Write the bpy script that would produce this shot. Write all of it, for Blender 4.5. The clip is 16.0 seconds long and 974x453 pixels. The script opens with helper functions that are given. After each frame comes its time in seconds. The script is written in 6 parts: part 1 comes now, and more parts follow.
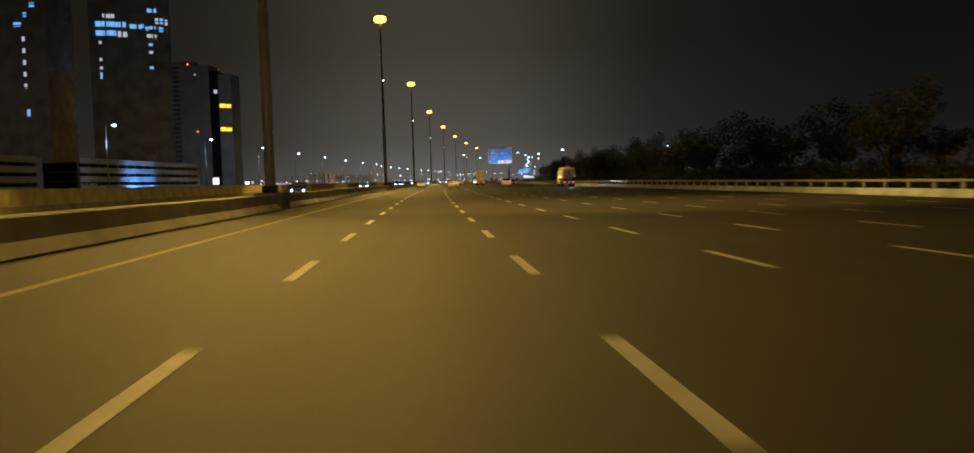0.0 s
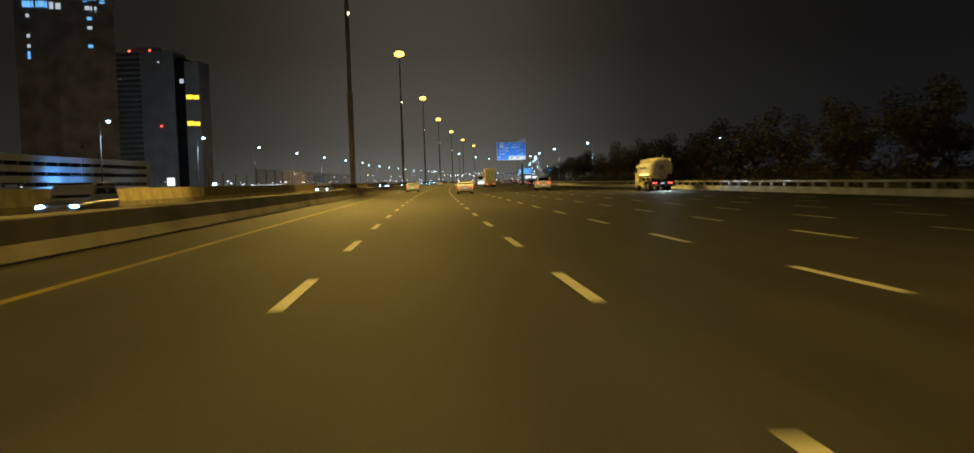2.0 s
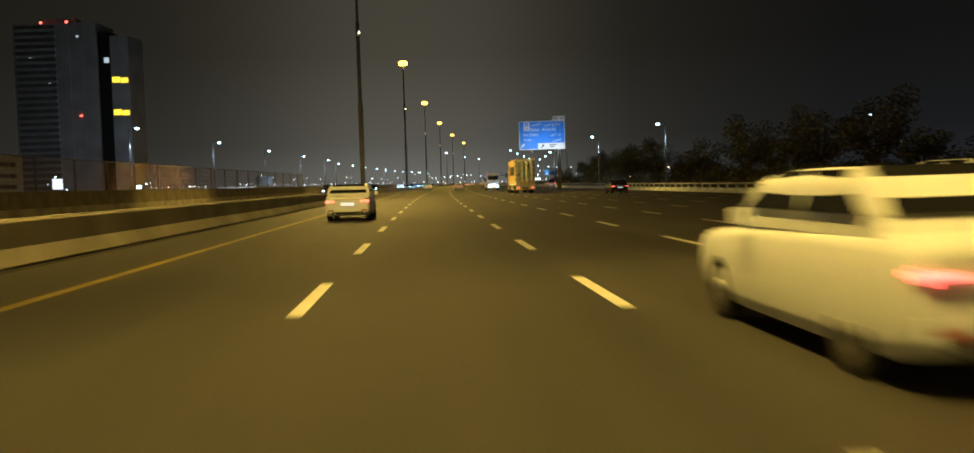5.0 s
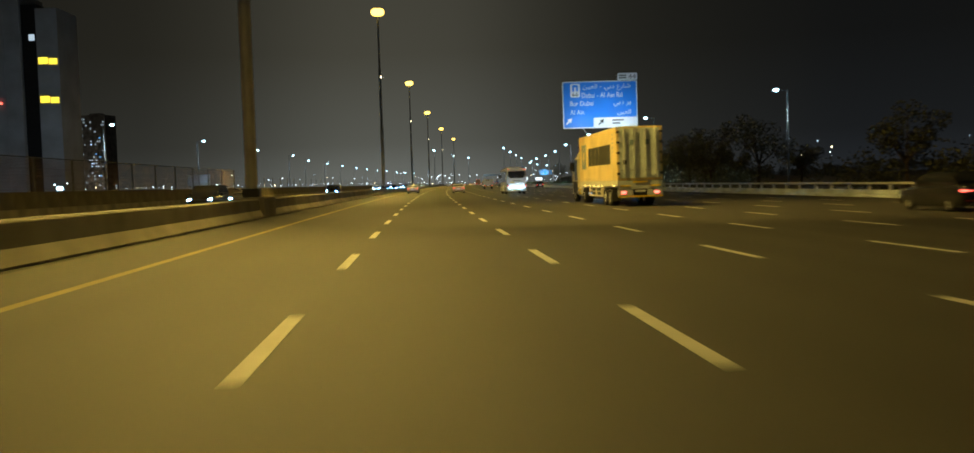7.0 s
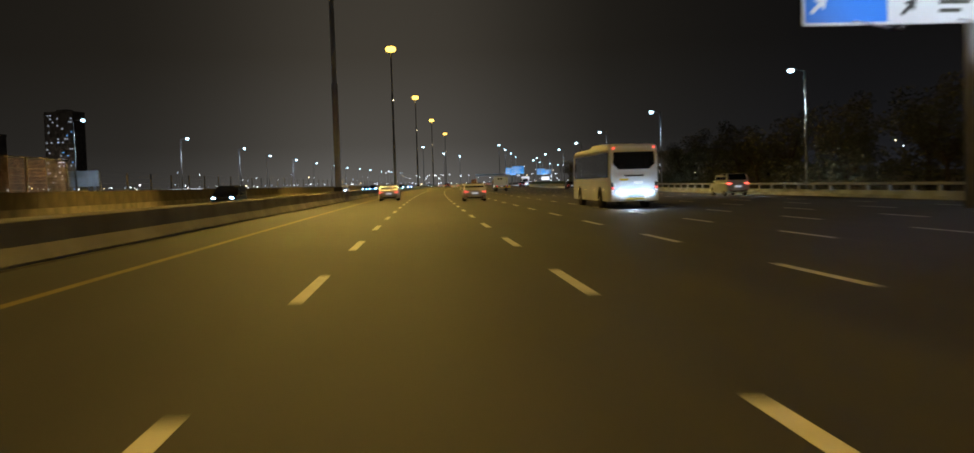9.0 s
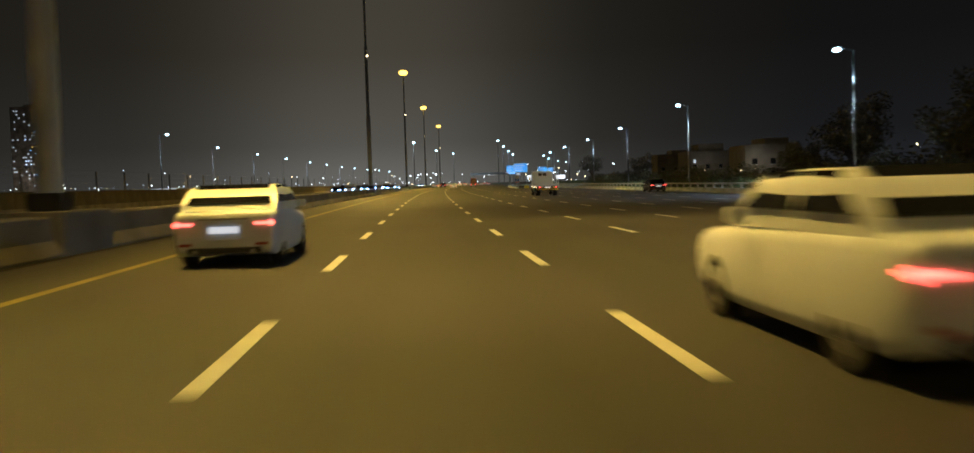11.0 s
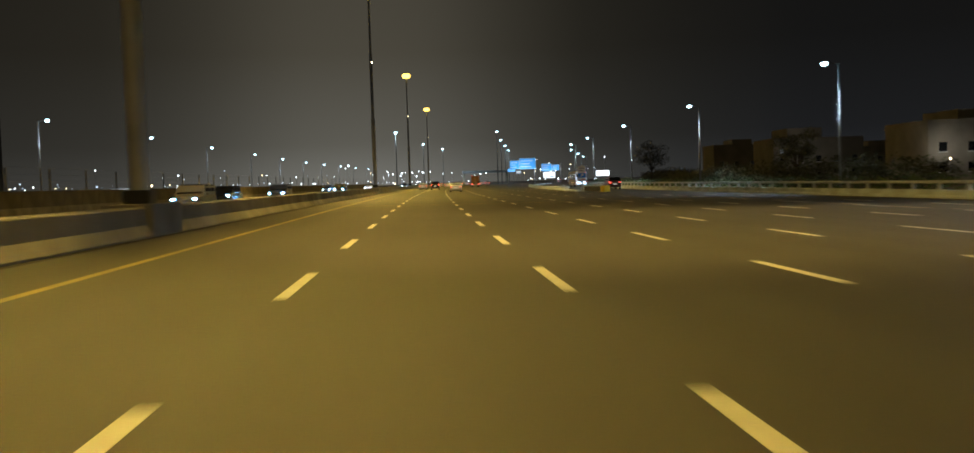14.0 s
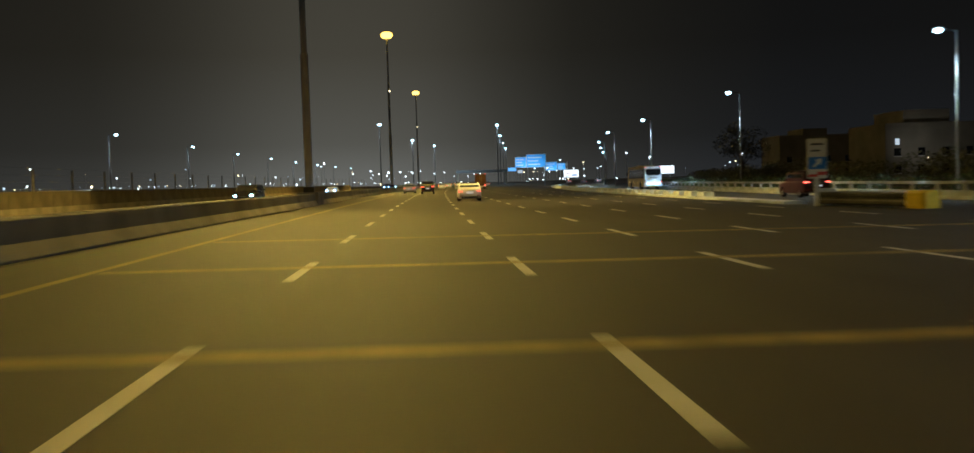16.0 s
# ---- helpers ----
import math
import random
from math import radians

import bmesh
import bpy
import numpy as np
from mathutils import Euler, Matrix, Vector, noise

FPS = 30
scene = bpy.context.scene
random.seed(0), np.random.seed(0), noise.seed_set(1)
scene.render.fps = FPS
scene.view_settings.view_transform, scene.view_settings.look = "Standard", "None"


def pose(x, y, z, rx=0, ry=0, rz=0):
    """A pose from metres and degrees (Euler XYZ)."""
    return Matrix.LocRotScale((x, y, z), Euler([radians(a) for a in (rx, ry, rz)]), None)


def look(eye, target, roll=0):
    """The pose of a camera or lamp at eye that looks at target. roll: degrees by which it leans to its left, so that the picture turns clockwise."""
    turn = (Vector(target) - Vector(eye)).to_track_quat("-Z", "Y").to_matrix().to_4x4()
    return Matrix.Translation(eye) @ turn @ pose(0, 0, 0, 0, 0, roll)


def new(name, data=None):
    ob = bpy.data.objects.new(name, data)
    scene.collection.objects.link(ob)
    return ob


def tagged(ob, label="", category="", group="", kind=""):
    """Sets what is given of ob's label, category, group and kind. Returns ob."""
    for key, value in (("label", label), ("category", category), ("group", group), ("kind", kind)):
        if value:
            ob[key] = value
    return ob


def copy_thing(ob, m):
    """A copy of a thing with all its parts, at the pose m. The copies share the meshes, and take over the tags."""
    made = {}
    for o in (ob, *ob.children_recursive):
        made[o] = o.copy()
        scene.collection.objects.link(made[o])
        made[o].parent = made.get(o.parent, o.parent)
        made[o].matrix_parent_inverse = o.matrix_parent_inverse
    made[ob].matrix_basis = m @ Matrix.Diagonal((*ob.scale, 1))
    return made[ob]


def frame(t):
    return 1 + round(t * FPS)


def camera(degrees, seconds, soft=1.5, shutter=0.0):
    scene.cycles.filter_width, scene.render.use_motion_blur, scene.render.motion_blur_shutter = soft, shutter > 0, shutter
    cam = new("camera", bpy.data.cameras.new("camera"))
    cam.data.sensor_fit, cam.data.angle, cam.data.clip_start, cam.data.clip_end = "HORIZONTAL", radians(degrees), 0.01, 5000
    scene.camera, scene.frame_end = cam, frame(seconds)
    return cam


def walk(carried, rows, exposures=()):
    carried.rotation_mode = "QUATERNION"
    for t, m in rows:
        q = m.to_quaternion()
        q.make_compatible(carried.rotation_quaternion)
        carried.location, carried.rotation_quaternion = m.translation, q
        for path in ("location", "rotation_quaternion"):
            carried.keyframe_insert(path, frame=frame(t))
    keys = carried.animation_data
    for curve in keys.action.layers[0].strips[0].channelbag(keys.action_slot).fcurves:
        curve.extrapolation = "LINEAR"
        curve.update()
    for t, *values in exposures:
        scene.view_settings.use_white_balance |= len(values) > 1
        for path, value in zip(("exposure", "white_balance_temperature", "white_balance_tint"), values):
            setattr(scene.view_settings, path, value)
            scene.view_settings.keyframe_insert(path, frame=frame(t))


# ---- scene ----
FOV = 55.9
cam = camera(FOV, 16.0, soft=1.6, shutter=0.4)
R = 5962.0          # radius of the motorway's long right-hand bend
FALL = 0.0104       # crossfall of the carriageway, down to the right


def P(s, u=0.0, z=0.0):
    """Point at s metres along the road, u metres to the right of the driven line."""
    a = s / R
    return Vector((R - (R - u) * math.cos(a), (R - u) * math.sin(a), z))


def heading(s):
    """Turn about z, in degrees, of a thing that faces along the road."""
    return -math.degrees(s / R)


def road_z(u):
    return -FALL * u if u > -8.5 else 0.09 + FALL * (u + 8.5)


# seconds, metres along the road, metres to the right, degrees to the right, degrees down
ROWS = [
    (0.0, -0.14, 0.330, 3.899, 2.903),
    (0.5, 16.44, 0.253, 3.810, 2.905),
    (1.0, 32.99, 0.166, 3.756, 2.856),
    (1.5, 49.56, 0.087, 3.692, 2.867),
    (2.0, 66.17, 0.021, 3.737, 2.867),
    (2.5, 82.81, -0.047, 3.715, 2.857),
    (3.0, 99.44, -0.114, 3.694, 2.846),
    (3.5, 116.04, -0.180, 3.719, 2.837),
    (4.0, 132.59, -0.191, 3.709, 2.803),
    (6.5, 215.35, -0.312, 4.001, 2.696),
    (7.0, 232.03, -0.296, 4.029, 2.722),
    (7.5, 248.81, -0.276, 4.107, 2.715),
    (8.0, 265.68, -0.239, 4.156, 2.719),
    (8.5, 282.59, -0.200, 4.170, 2.733),
    (9.0, 299.54, -0.153, 4.116, 2.713),
    (9.5, 316.51, -0.136, 4.119, 2.741),
    (12.0, 401.68, -0.009, 4.001, 2.751),
    (12.5, 418.79, 0.025, 4.045, 2.788),
    (13.0, 435.94, 0.038, 4.067, 2.801),
    (13.5, 453.14, 0.072, 3.996, 2.774),
    (14.0, 470.41, 0.125, 3.916, 2.795),
    (14.5, 487.77, 0.157, 3.925, 2.756),
    (15.0, 505.21, 0.219, 3.898, 2.798),
    (15.5, 522.70, 0.291, 3.873, 2.778),
    (16.0, 540.24, 0.380, 3.843, 2.762),
]


def eye_pose(s, u, right, down):
    eye = P(s, u, 1.407)
    a, d = s / R + radians(right), radians(down)
    way = Vector((math.sin(a) * math.cos(d), math.cos(a) * math.cos(d), -math.sin(d)))
    return look(eye, eye + 10 * way, -1.8)


# seconds, stops, kelvin, tint
EXPOSURES = [
    (0.0, 0.37, 6700, 15), (0.5, 0.54, 6900, 24), (1.0, 0.75, 6900, 22), (1.5, 0.60, 6600, 13), (2.0, 0.52, 6500, 7),
    (2.5, 0.62, 6500, 1), (3.0, 0.50, 6500, -1), (3.5, 0.58, 6500, 3), (4.0, 0.90, 6500, 6), (5.2, 0.60, 6500, 6),
    (6.5, 0.50, 6050, -3), (7.0, 0.68, 6200, 0), (7.5, 0.82, 6500, 7), (8.0, 0.45, 6600, 14), (8.5, 0.53, 6600, 14),
    (9.0, 0.33, 6500, 13), (9.5, 0.44, 6500, 9), (12.0, 0.58, 6400, 9), (12.5, 0.53, 6500, 11), (13.0, 0.52, 6050, 3),
    (13.5, 0.57, 6500, 5), (14.0, 0.80, 6500, 6), (14.5, 0.62, 6200, 5), (15.0, 0.44, 6300, 6), (15.5, 0.42, 6500, 10), (16.0, 0.58, 6200, 5),
]
walk(cam, [(t, eye_pose(s, u, a, d)) for t, s, u, a, d in ROWS], EXPOSURES)

# ---- night sky and the lamps of the place ----
world = bpy.data.worlds.new("night")
scene.world = world
world.use_nodes = True
wn, wl = world.node_tree.nodes, world.node_tree.links
wbg = wn["Background"]
wco = wn.new("ShaderNodeTexCoord")
wse = wn.new("ShaderNodeSeparateXYZ")
wl.new(wco.outputs["Generated"], wse.inputs[0])
wra = wn.new("ShaderNodeValToRGB")          # haze lit by the city's lamps, fading upwards
wra.color_ramp.elements[0].position, wra.color_ramp.elements[0].color = 0.0, (0.104, 0.101, 0.092, 1)
wra.color_ramp.elements[1].position, wra.color_ramp.elements[1].color = 0.4, (0.026, 0.0222, 0.0160, 1)
for at, colour in ((0.045, (0.064, 0.060, 0.051, 1)), (0.14, (0.041, 0.0362, 0.0275, 1))):
    wel = wra.color_ramp.elements.new(at)
    wel.color = colour
wl.new(wse.outputs["Z"], wra.inputs[0])
wxr = wn.new("ShaderNodeMapRange")          # the haze is brightest over the motorway ahead
wxr.inputs["From Min"].default_value, wxr.inputs["From Max"].default_value = -0.5, 0.5
wl.new(wse.outputs["X"], wxr.inputs["Value"])
wrx = wn.new("ShaderNodeValToRGB")
wrx.color_ramp.elements[0].position, wrx.color_ramp.elements[0].color = 0.05, (0.19, 0.19, 0.2, 1)
wrx.color_ramp.elements[1].position, wrx.color_ramp.elements[1].color = 0.92, (0.105, 0.115, 0.15, 1)
for at, colour in ((0.26, (0.28, 0.275, 0.27, 1)), (0.36, (0.52, 0.515, 0.51, 1)), (0.46, (1, 1, 1, 1)), (0.58, (0.95, 0.95, 0.96, 1)), (0.66, (0.55, 0.55, 0.55, 1)), (0.75, (0.24, 0.24, 0.24, 1))):
    wel = wrx.color_ramp.elements.new(at)
    wel.color = colour
wrx.color_ramp.interpolation = "B_SPLINE"
wl.new(wxr.outputs["Result"], wrx.inputs[0])
wmu = wn.new("ShaderNodeMix")
wmu.data_type, wmu.blend_type = "RGBA", "MULTIPLY"
wmu.inputs["Factor"].default_value = 1.0
wl.new(wra.outputs[0], wmu.inputs["A"])
wl.new(wrx.outputs[0], wmu.inputs["B"])
wl.new(wmu.outputs["Result"], wbg.inputs["Color"])
wbg.inputs["Strength"].default_value = 1.0

MASTS = [53.5, 167.0, 277.5, 389.5, 499.5, 610.5, 722.5, 838.0]
MAST_U, MAST_H = -8.7, 31.4
LED_MASTS = [(1003, 20, 30.5), (1111, 21, 30.5), (1220, 21, 30.5), (1334, 19, 30.5), (936, -31, 28), (1080, -30, 28), (1170, -25, 28)]
RIGHT_LAMPS = [(344.5, 44.4), (334.5, 82.0), (391, 38.4), (444.5, 36.6), (501, 37.8), (558, 40.1), (608, 40.5), (656, 39.7), (706.5, 39.6), (748, 40.2), (800, 46), (852, 54), (905, 62)]
LEFT_LAMPS = [(112, -54.5), (162.5, -56.5)] + [(106 + 56.3 * k, -54.5) for k in range(2, 8)] + [(553, -54.4), (615.5, -60.5), (669, -61.9), (723, -63.6), (781, -65.3), (838, -68), (895, -70), (951, -72), (1007, -73), (1063, -74), (1120, -75)]
SODIUM = (1.0, 0.64, 0.125)
LED = (0.62, 0.83, 1.0)


def spot(name, at, aim, power, colour, size, radius=0.4, blend=1.0):
    data = bpy.data.lights.new(name, "SPOT")
    data.energy, data.color, data.spot_size, data.spot_blend, data.shadow_soft_size = power, colour, radians(size), blend, radius
    ob = new(name, data)
    ob.matrix_world = look(at, aim)
    return ob


MAST_POWER, LED_POWER = 62000, 13500
for s in [-60.0] + MASTS:
    for side in (-1, 1):
        spot("mast_light", P(s + side, MAST_U, MAST_H - 1.9), P(s + side * 29, MAST_U + 2, 0), MAST_POWER * 0.72, SODIUM, 79)
        spot("mast_light", P(s, MAST_U + side * 0.9, MAST_H - 1.5), P(s, MAST_U + side * 16, 0), MAST_POWER * 0.75, SODIUM, 60, 0.3, 0.6)
        spot("mast_light", P(s, MAST_U + side * 1.0, MAST_H - 1.5), P(s, MAST_U + side * 48, 1.5), MAST_POWER * (0.26 if side > 0 else 0.20), SODIUM, 98, 0.3, 0.6)
for k, (s, u) in enumerate(RIGHT_LAMPS):
    spot("led_light", P(s, u - 1.45, 11.6), P(s, u - 6.0, 0), LED_POWER * (0.8 if k < 2 else 1.4), LED, 128, 0.15, 0.7)
for s, u in LEFT_LAMPS[:9]:
    spot("led_light", P(s, u + 2.2, 12.85), P(s, u + 5, 0), LED_POWER * 0.22, LED, 138, 0.2, 0.8)
for s, u in LEFT_LAMPS[9:]:
    spot("led_light", P(s, u + 2.0, 12.85), P(s, u + 1, 0), LED_POWER * 0.12, LED, 120, 0.2, 0.8)
for s, u, h in LED_MASTS:
    spot("led_light", P(s, u - 1.2, h - 1.0), P(s, u, 0), LED_POWER * 0.9, LED, 164, 0.2, 0.7)

# ---- materials ----


def node_material(name, colour, rough=0.6, metal=0.0, vary=0.15, scale=6.0, bump=0.0, bump_scale=60.0, second=None, grain=0.0, grain_scale=200.0):
    """Base colour with large stains and fine grain, in metres, and a fine relief."""
    m = bpy.data.materials.new(name)
    m.use_nodes = True
    n, l = m.node_tree.nodes, m.node_tree.links
    b = n["Principled BSDF"]
    b.inputs["Roughness"].default_value, b.inputs["Metallic"].default_value = rough, metal
    co = n.new("ShaderNodeTexCoord")
    big = n.new("ShaderNodeTexNoise")
    big.inputs["Scale"].default_value, big.inputs["Detail"].default_value = 1.0 / scale, 5.0
    l.new(co.outputs["Object"], big.inputs["Vector"])
    mix = n.new("ShaderNodeMix")
    mix.data_type = "RGBA"
    dark = second or tuple(c * (1 - 2 * vary) for c in colour)
    mix.inputs["A"].default_value, mix.inputs["B"].default_value = (*dark, 1), (*(min(1.0, c * (1 + vary)) for c in colour), 1)
    ramp = n.new("ShaderNodeMapRange")
    ramp.inputs["From Min"].default_value, ramp.inputs["From Max"].default_value = 0.3, 0.7
    l.new(big.outputs["Fac"], ramp.inputs["Value"])
    l.new(ramp.outputs["Result"], mix.inputs["Factor"])
    out = mix.outputs["Result"]
    fine = n.new("ShaderNodeTexNoise")
    fine.inputs["Scale"].default_value, fine.inputs["Detail"].default_value = bump_scale, 3.0
    l.new(co.outputs["Object"], fine.inputs["Vector"])
    if grain:
        g = n.new("ShaderNodeMapRange")
        g.inputs["To Min"].default_value, g.inputs["To Max"].default_value = 1 - grain, 1 + grain
        l.new(fine.outputs["Fac"], g.inputs["Value"])
        mul = n.new("ShaderNodeVectorMath")
        mul.operation = "SCALE"
        l.new(out, mul.inputs[0])
        l.new(g.outputs["Result"], mul.inputs["Scale"])
        out = mul.outputs["Vector"]
    l.new(out, b.inputs["Base Color"])
    if bump:
        bm_ = n.new("ShaderNodeBump")
        bm_.inputs["Strength"].default_value, bm_.inputs["Distance"].default_value = bump, 0.02
        l.new(fine.outputs["Fac"], bm_.inputs["Height"])
        l.new(bm_.outputs["Normal"], b.inputs["Normal"])
    return m


def glow_material(name, colour, strength):
    m = bpy.data.materials.new(name)
    m.use_nodes = True
    b = m.node_tree.nodes["Principled BSDF"]
    b.inputs["Base Color"].default_value = (*colour, 1)
    b.inputs["Emission Color"].default_value = (*colour, 1)
    b.inputs["Emission Strength"].default_value = strength
    return m




def asphalt_material():
    """Worn asphalt: patches, long tyre streaks along the lanes, polished wheel paths and fine aggregate. UV: metres across and along."""
    m = node_material("asphalt", (0.036, 0.034, 0.032), 0.7, 0, 0.15, 9.0, 0.35, 90.0, None, 0.28)
    n, l = m.node_tree.nodes, m.node_tree.links
    b = n["Principled BSDF"]
    base = b.inputs["Base Color"].links[0].from_socket
    uv = n.new("ShaderNodeUVMap")
    uv.uv_map = "road"
    sep = n.new("ShaderNodeSeparateXYZ")
    l.new(uv.outputs[0], sep.inputs[0])
    mapping = n.new("ShaderNodeMapping")
    mapping.inputs["Scale"].default_value = (1.5, 0.018, 1.0)
    l.new(uv.outputs[0], mapping.inputs["Vector"])
    streak = n.new("ShaderNodeTexNoise")
    streak.inputs["Scale"].default_value, streak.inputs["Detail"].default_value = 1.0, 4.0
    l.new(mapping.outputs[0], streak.inputs["Vector"])
    sr = n.new("ShaderNodeMapRange")
    sr.inputs["From Min"].default_value, sr.inputs["From Max"].default_value = 0.3, 0.72
    sr.inputs["To Min"].default_value, sr.inputs["To Max"].default_value = 0.72, 1.22
    l.new(streak.outputs["Fac"], sr.inputs["Value"])
    wave = n.new("ShaderNodeMath")          # two wheel paths in each 3.65 m lane
    wave.operation = "MULTIPLY_ADD"
    wave.inputs[1].default_value, wave.inputs[2].default_value = 4 * math.pi / 3.65, -4 * math.pi / 3.65 * (-1.71 + 0.9)
    l.new(sep.outputs["X"], wave.inputs[0])
    cosine = n.new("ShaderNodeMath")
    cosine.operation = "COSINE"
    l.new(wave.outputs[0], cosine.inputs[0])
    wr = n.new("ShaderNodeMapRange")
    wr.inputs["From Min"].default_value, wr.inputs["From Max"].default_value = -1.0, 1.0
    wr.inputs["To Min"].default_value, wr.inputs["To Max"].default_value = 1.07, 0.90
    l.new(cosine.outputs[0], wr.inputs["Value"])
    both = n.new("ShaderNodeMath")
    both.operation = "MULTIPLY"
    l.new(sr.outputs[0], both.inputs[0])
    l.new(wr.outputs[0], both.inputs[1])
    scale = n.new("ShaderNodeVectorMath")
    scale.operation = "SCALE"
    l.new(base, scale.inputs[0])
    l.new(both.outputs[0], scale.inputs["Scale"])
    l.new(scale.outputs["Vector"], b.inputs["Base Color"])
    rr = n.new("ShaderNodeMapRange")
    rr.inputs["To Min"].default_value, rr.inputs["To Max"].default_value = 0.60, 0.74
    l.new(streak.outputs["Fac"], rr.inputs["Value"])
    l.new(rr.outputs[0], b.inputs["Roughness"])
    return m


ASPHALT = asphalt_material()
SAND = node_material("sand", (0.20, 0.16, 0.11), 0.95, 0, 0.2, 12.0, 0.4, 3.0)
WHITE_LINE = node_material("white_line", (0.60, 0.59, 0.55), 0.6, 0, 0.15, 0.6, 0.2, 80.0, None, 0.2)
YELLOW_LINE = node_material("yellow_line", (0.25, 0.19, 0.036), 0.6, 0, 0.2, 2.0, 0.2, 80.0, None, 0.2)
CONCRETE = node_material("concrete", (0.28, 0.262, 0.232), 0.85, 0, 0.16, 2.5, 0.3, 40.0, None, 0.15)
ROADSIDE = node_material("pale_blue_grey_concrete", (0.56, 0.62, 0.70), 0.85, 0, 0.16, 2.0, 0.3, 40.0, None, 0.15)
MEDIAN = node_material("median_concrete", (0.27, 0.25, 0.215), 0.85, 0, 0.18, 2.5, 0.3, 40.0, None, 0.15)
STAINED = node_material("stained_concrete", (0.20, 0.175, 0.13), 0.9, 0, 0.22, 1.5, 0.3, 30.0, None, 0.2)
RENDERED = node_material("rendered_wall", (0.21, 0.195, 0.17), 0.9, 0, 0.12, 4.0, 0.2, 30.0)
TOWER_WALL = node_material("tower_cladding", (0.52, 0.53, 0.56), 0.6, 0, 0.12, 9.0)
# Darker copy of the tower cladding: balcony shade is put into its colour.
RECESS = node_material("tower_cladding_shade", (0.24, 0.25, 0.27), 0.7, 0, 0.15, 4.0)
RAW_TOWER = node_material("raw_tower_concrete", (0.44, 0.41, 0.38), 0.9, 0, 0.2, 6.0)
STEEL = node_material("galvanised_steel", (0.50, 0.51, 0.53), 0.5, 0.35, 0.1, 0.5)
POLE_PAINT = node_material("pole_paint", (0.27, 0.275, 0.28), 0.5, 0.2, 0.1, 1.0)
MAST_PAINT = node_material("galvanised_mast", (0.50, 0.51, 0.53), 0.5, 0.4, 0.12, 1.5)
DARK = node_material("dark_paint", (0.02, 0.02, 0.022), 0.5, 0, 0.2, 1.0)
STRIP = node_material("worn_strip_paint", (0.34, 0.26, 0.08), 0.7, 0, 0.3, 0.8, 0.3, 40.0, None, 0.3)
WALL_PANEL = node_material("brown_wall_panel", (0.085, 0.071, 0.043), 0.9, 0, 0.25, 2.0, 0.3, 30.0, None, 0.2)
PALE_PANEL = node_material("sand_wall_panel", (0.36, 0.31, 0.19), 0.9, 0, 0.2, 2.0, 0.3, 30.0, None, 0.2)
BAR_GREY = node_material("dull_dark_marking", (0.055, 0.056, 0.05), 0.7, 0, 0.2, 0.5)
# Brighter copy of the sign blue, with the far boards' glow in its colour.
FAR_BLUE = node_material("sign_blue_lit_copy", (0.04, 0.33, 0.80), 0.5, 0, 0.05, 3.0)
RUST = node_material("rusty_mesh", (0.20, 0.12, 0.075), 0.9, 0, 0.3, 1.0)
FENCE_POST = node_material("fence_post_concrete", (0.17, 0.165, 0.15), 0.9, 0, 0.2, 1.0)
DUSTY_LINE = node_material("dust_worn_marking", (0.27, 0.235, 0.18), 0.85, 0, 0.35, 1.2, 0.2, 60.0, None, 0.3)
GUTTER_DARK = node_material("gutter_dark", (0.025, 0.022, 0.018), 0.95, 0, 0.3, 1.2, 0.4, 30.0)
RUBBER = node_material("tyre_rubber", (0.018, 0.018, 0.019), 0.85, 0, 0.2, 0.3, 0.2, 60.0)
RIM = node_material("wheel_metal", (0.42, 0.42, 0.43), 0.4, 0.8, 0.15, 0.2)
GLASS = node_material("tinted_glass", (0.012, 0.013, 0.015), 0.06, 0, 0.1, 1.0)
WHITE_PAINT = node_material("white_car_paint", (0.74, 0.79, 0.88), 0.3, 0, 0.06, 1.5)
SILVER_PAINT = node_material("silver_car_paint", (0.66, 0.70, 0.80), 0.35, 0.0, 0.06, 1.5)
BLACK_PAINT = node_material("black_car_paint", (0.015, 0.015, 0.017), 0.25, 0, 0.1, 1.5)
GREY_PAINT = node_material("grey_car_paint", (0.12, 0.12, 0.13), 0.3, 0.3, 0.1, 1.5)
YELLOW_PAINT = node_material("yellow_vehicle_paint", (0.62, 0.43, 0.08), 0.4, 0, 0.1, 1.5)
CREAM_PAINT = node_material("cream_vehicle_paint", (0.68, 0.64, 0.50), 0.4, 0, 0.1, 1.2)
# The container is light grey; yellow mast light is put into this paint.
CONTAINER_SIDE = node_material("container_lamp_tint", (0.84, 0.68, 0.33), 0.5, 0, 0.10, 1.6, 0.15, 25.0)
# Same grey, with cool headlight glow put into the door colour.
CONTAINER_DOOR = node_material("container_door_headlight_tint", (0.78, 0.85, 0.97), 0.5, 0, 0.16, 0.7, 0.15, 25.0)
BLUE_PANEL = node_material("blue_panel_paint", (0.24, 0.34, 0.46), 0.5, 0, 0.1, 0.8)
CAB_BLUE = node_material("cab_blue_paint", (0.05, 0.10, 0.32), 0.4, 0, 0.1, 0.8)
TANK_WHITE = node_material("tank_white_paint", (0.88, 0.87, 0.86), 0.35, 0, 0.1, 1.0)
MAROON_PAINT = node_material("maroon_car_paint", (0.045, 0.008, 0.008), 0.3, 0, 0.1, 1.5)
ORANGE_PAINT = node_material("brown_lorry_paint", (0.17, 0.085, 0.04), 0.5, 0, 0.15, 1.0)
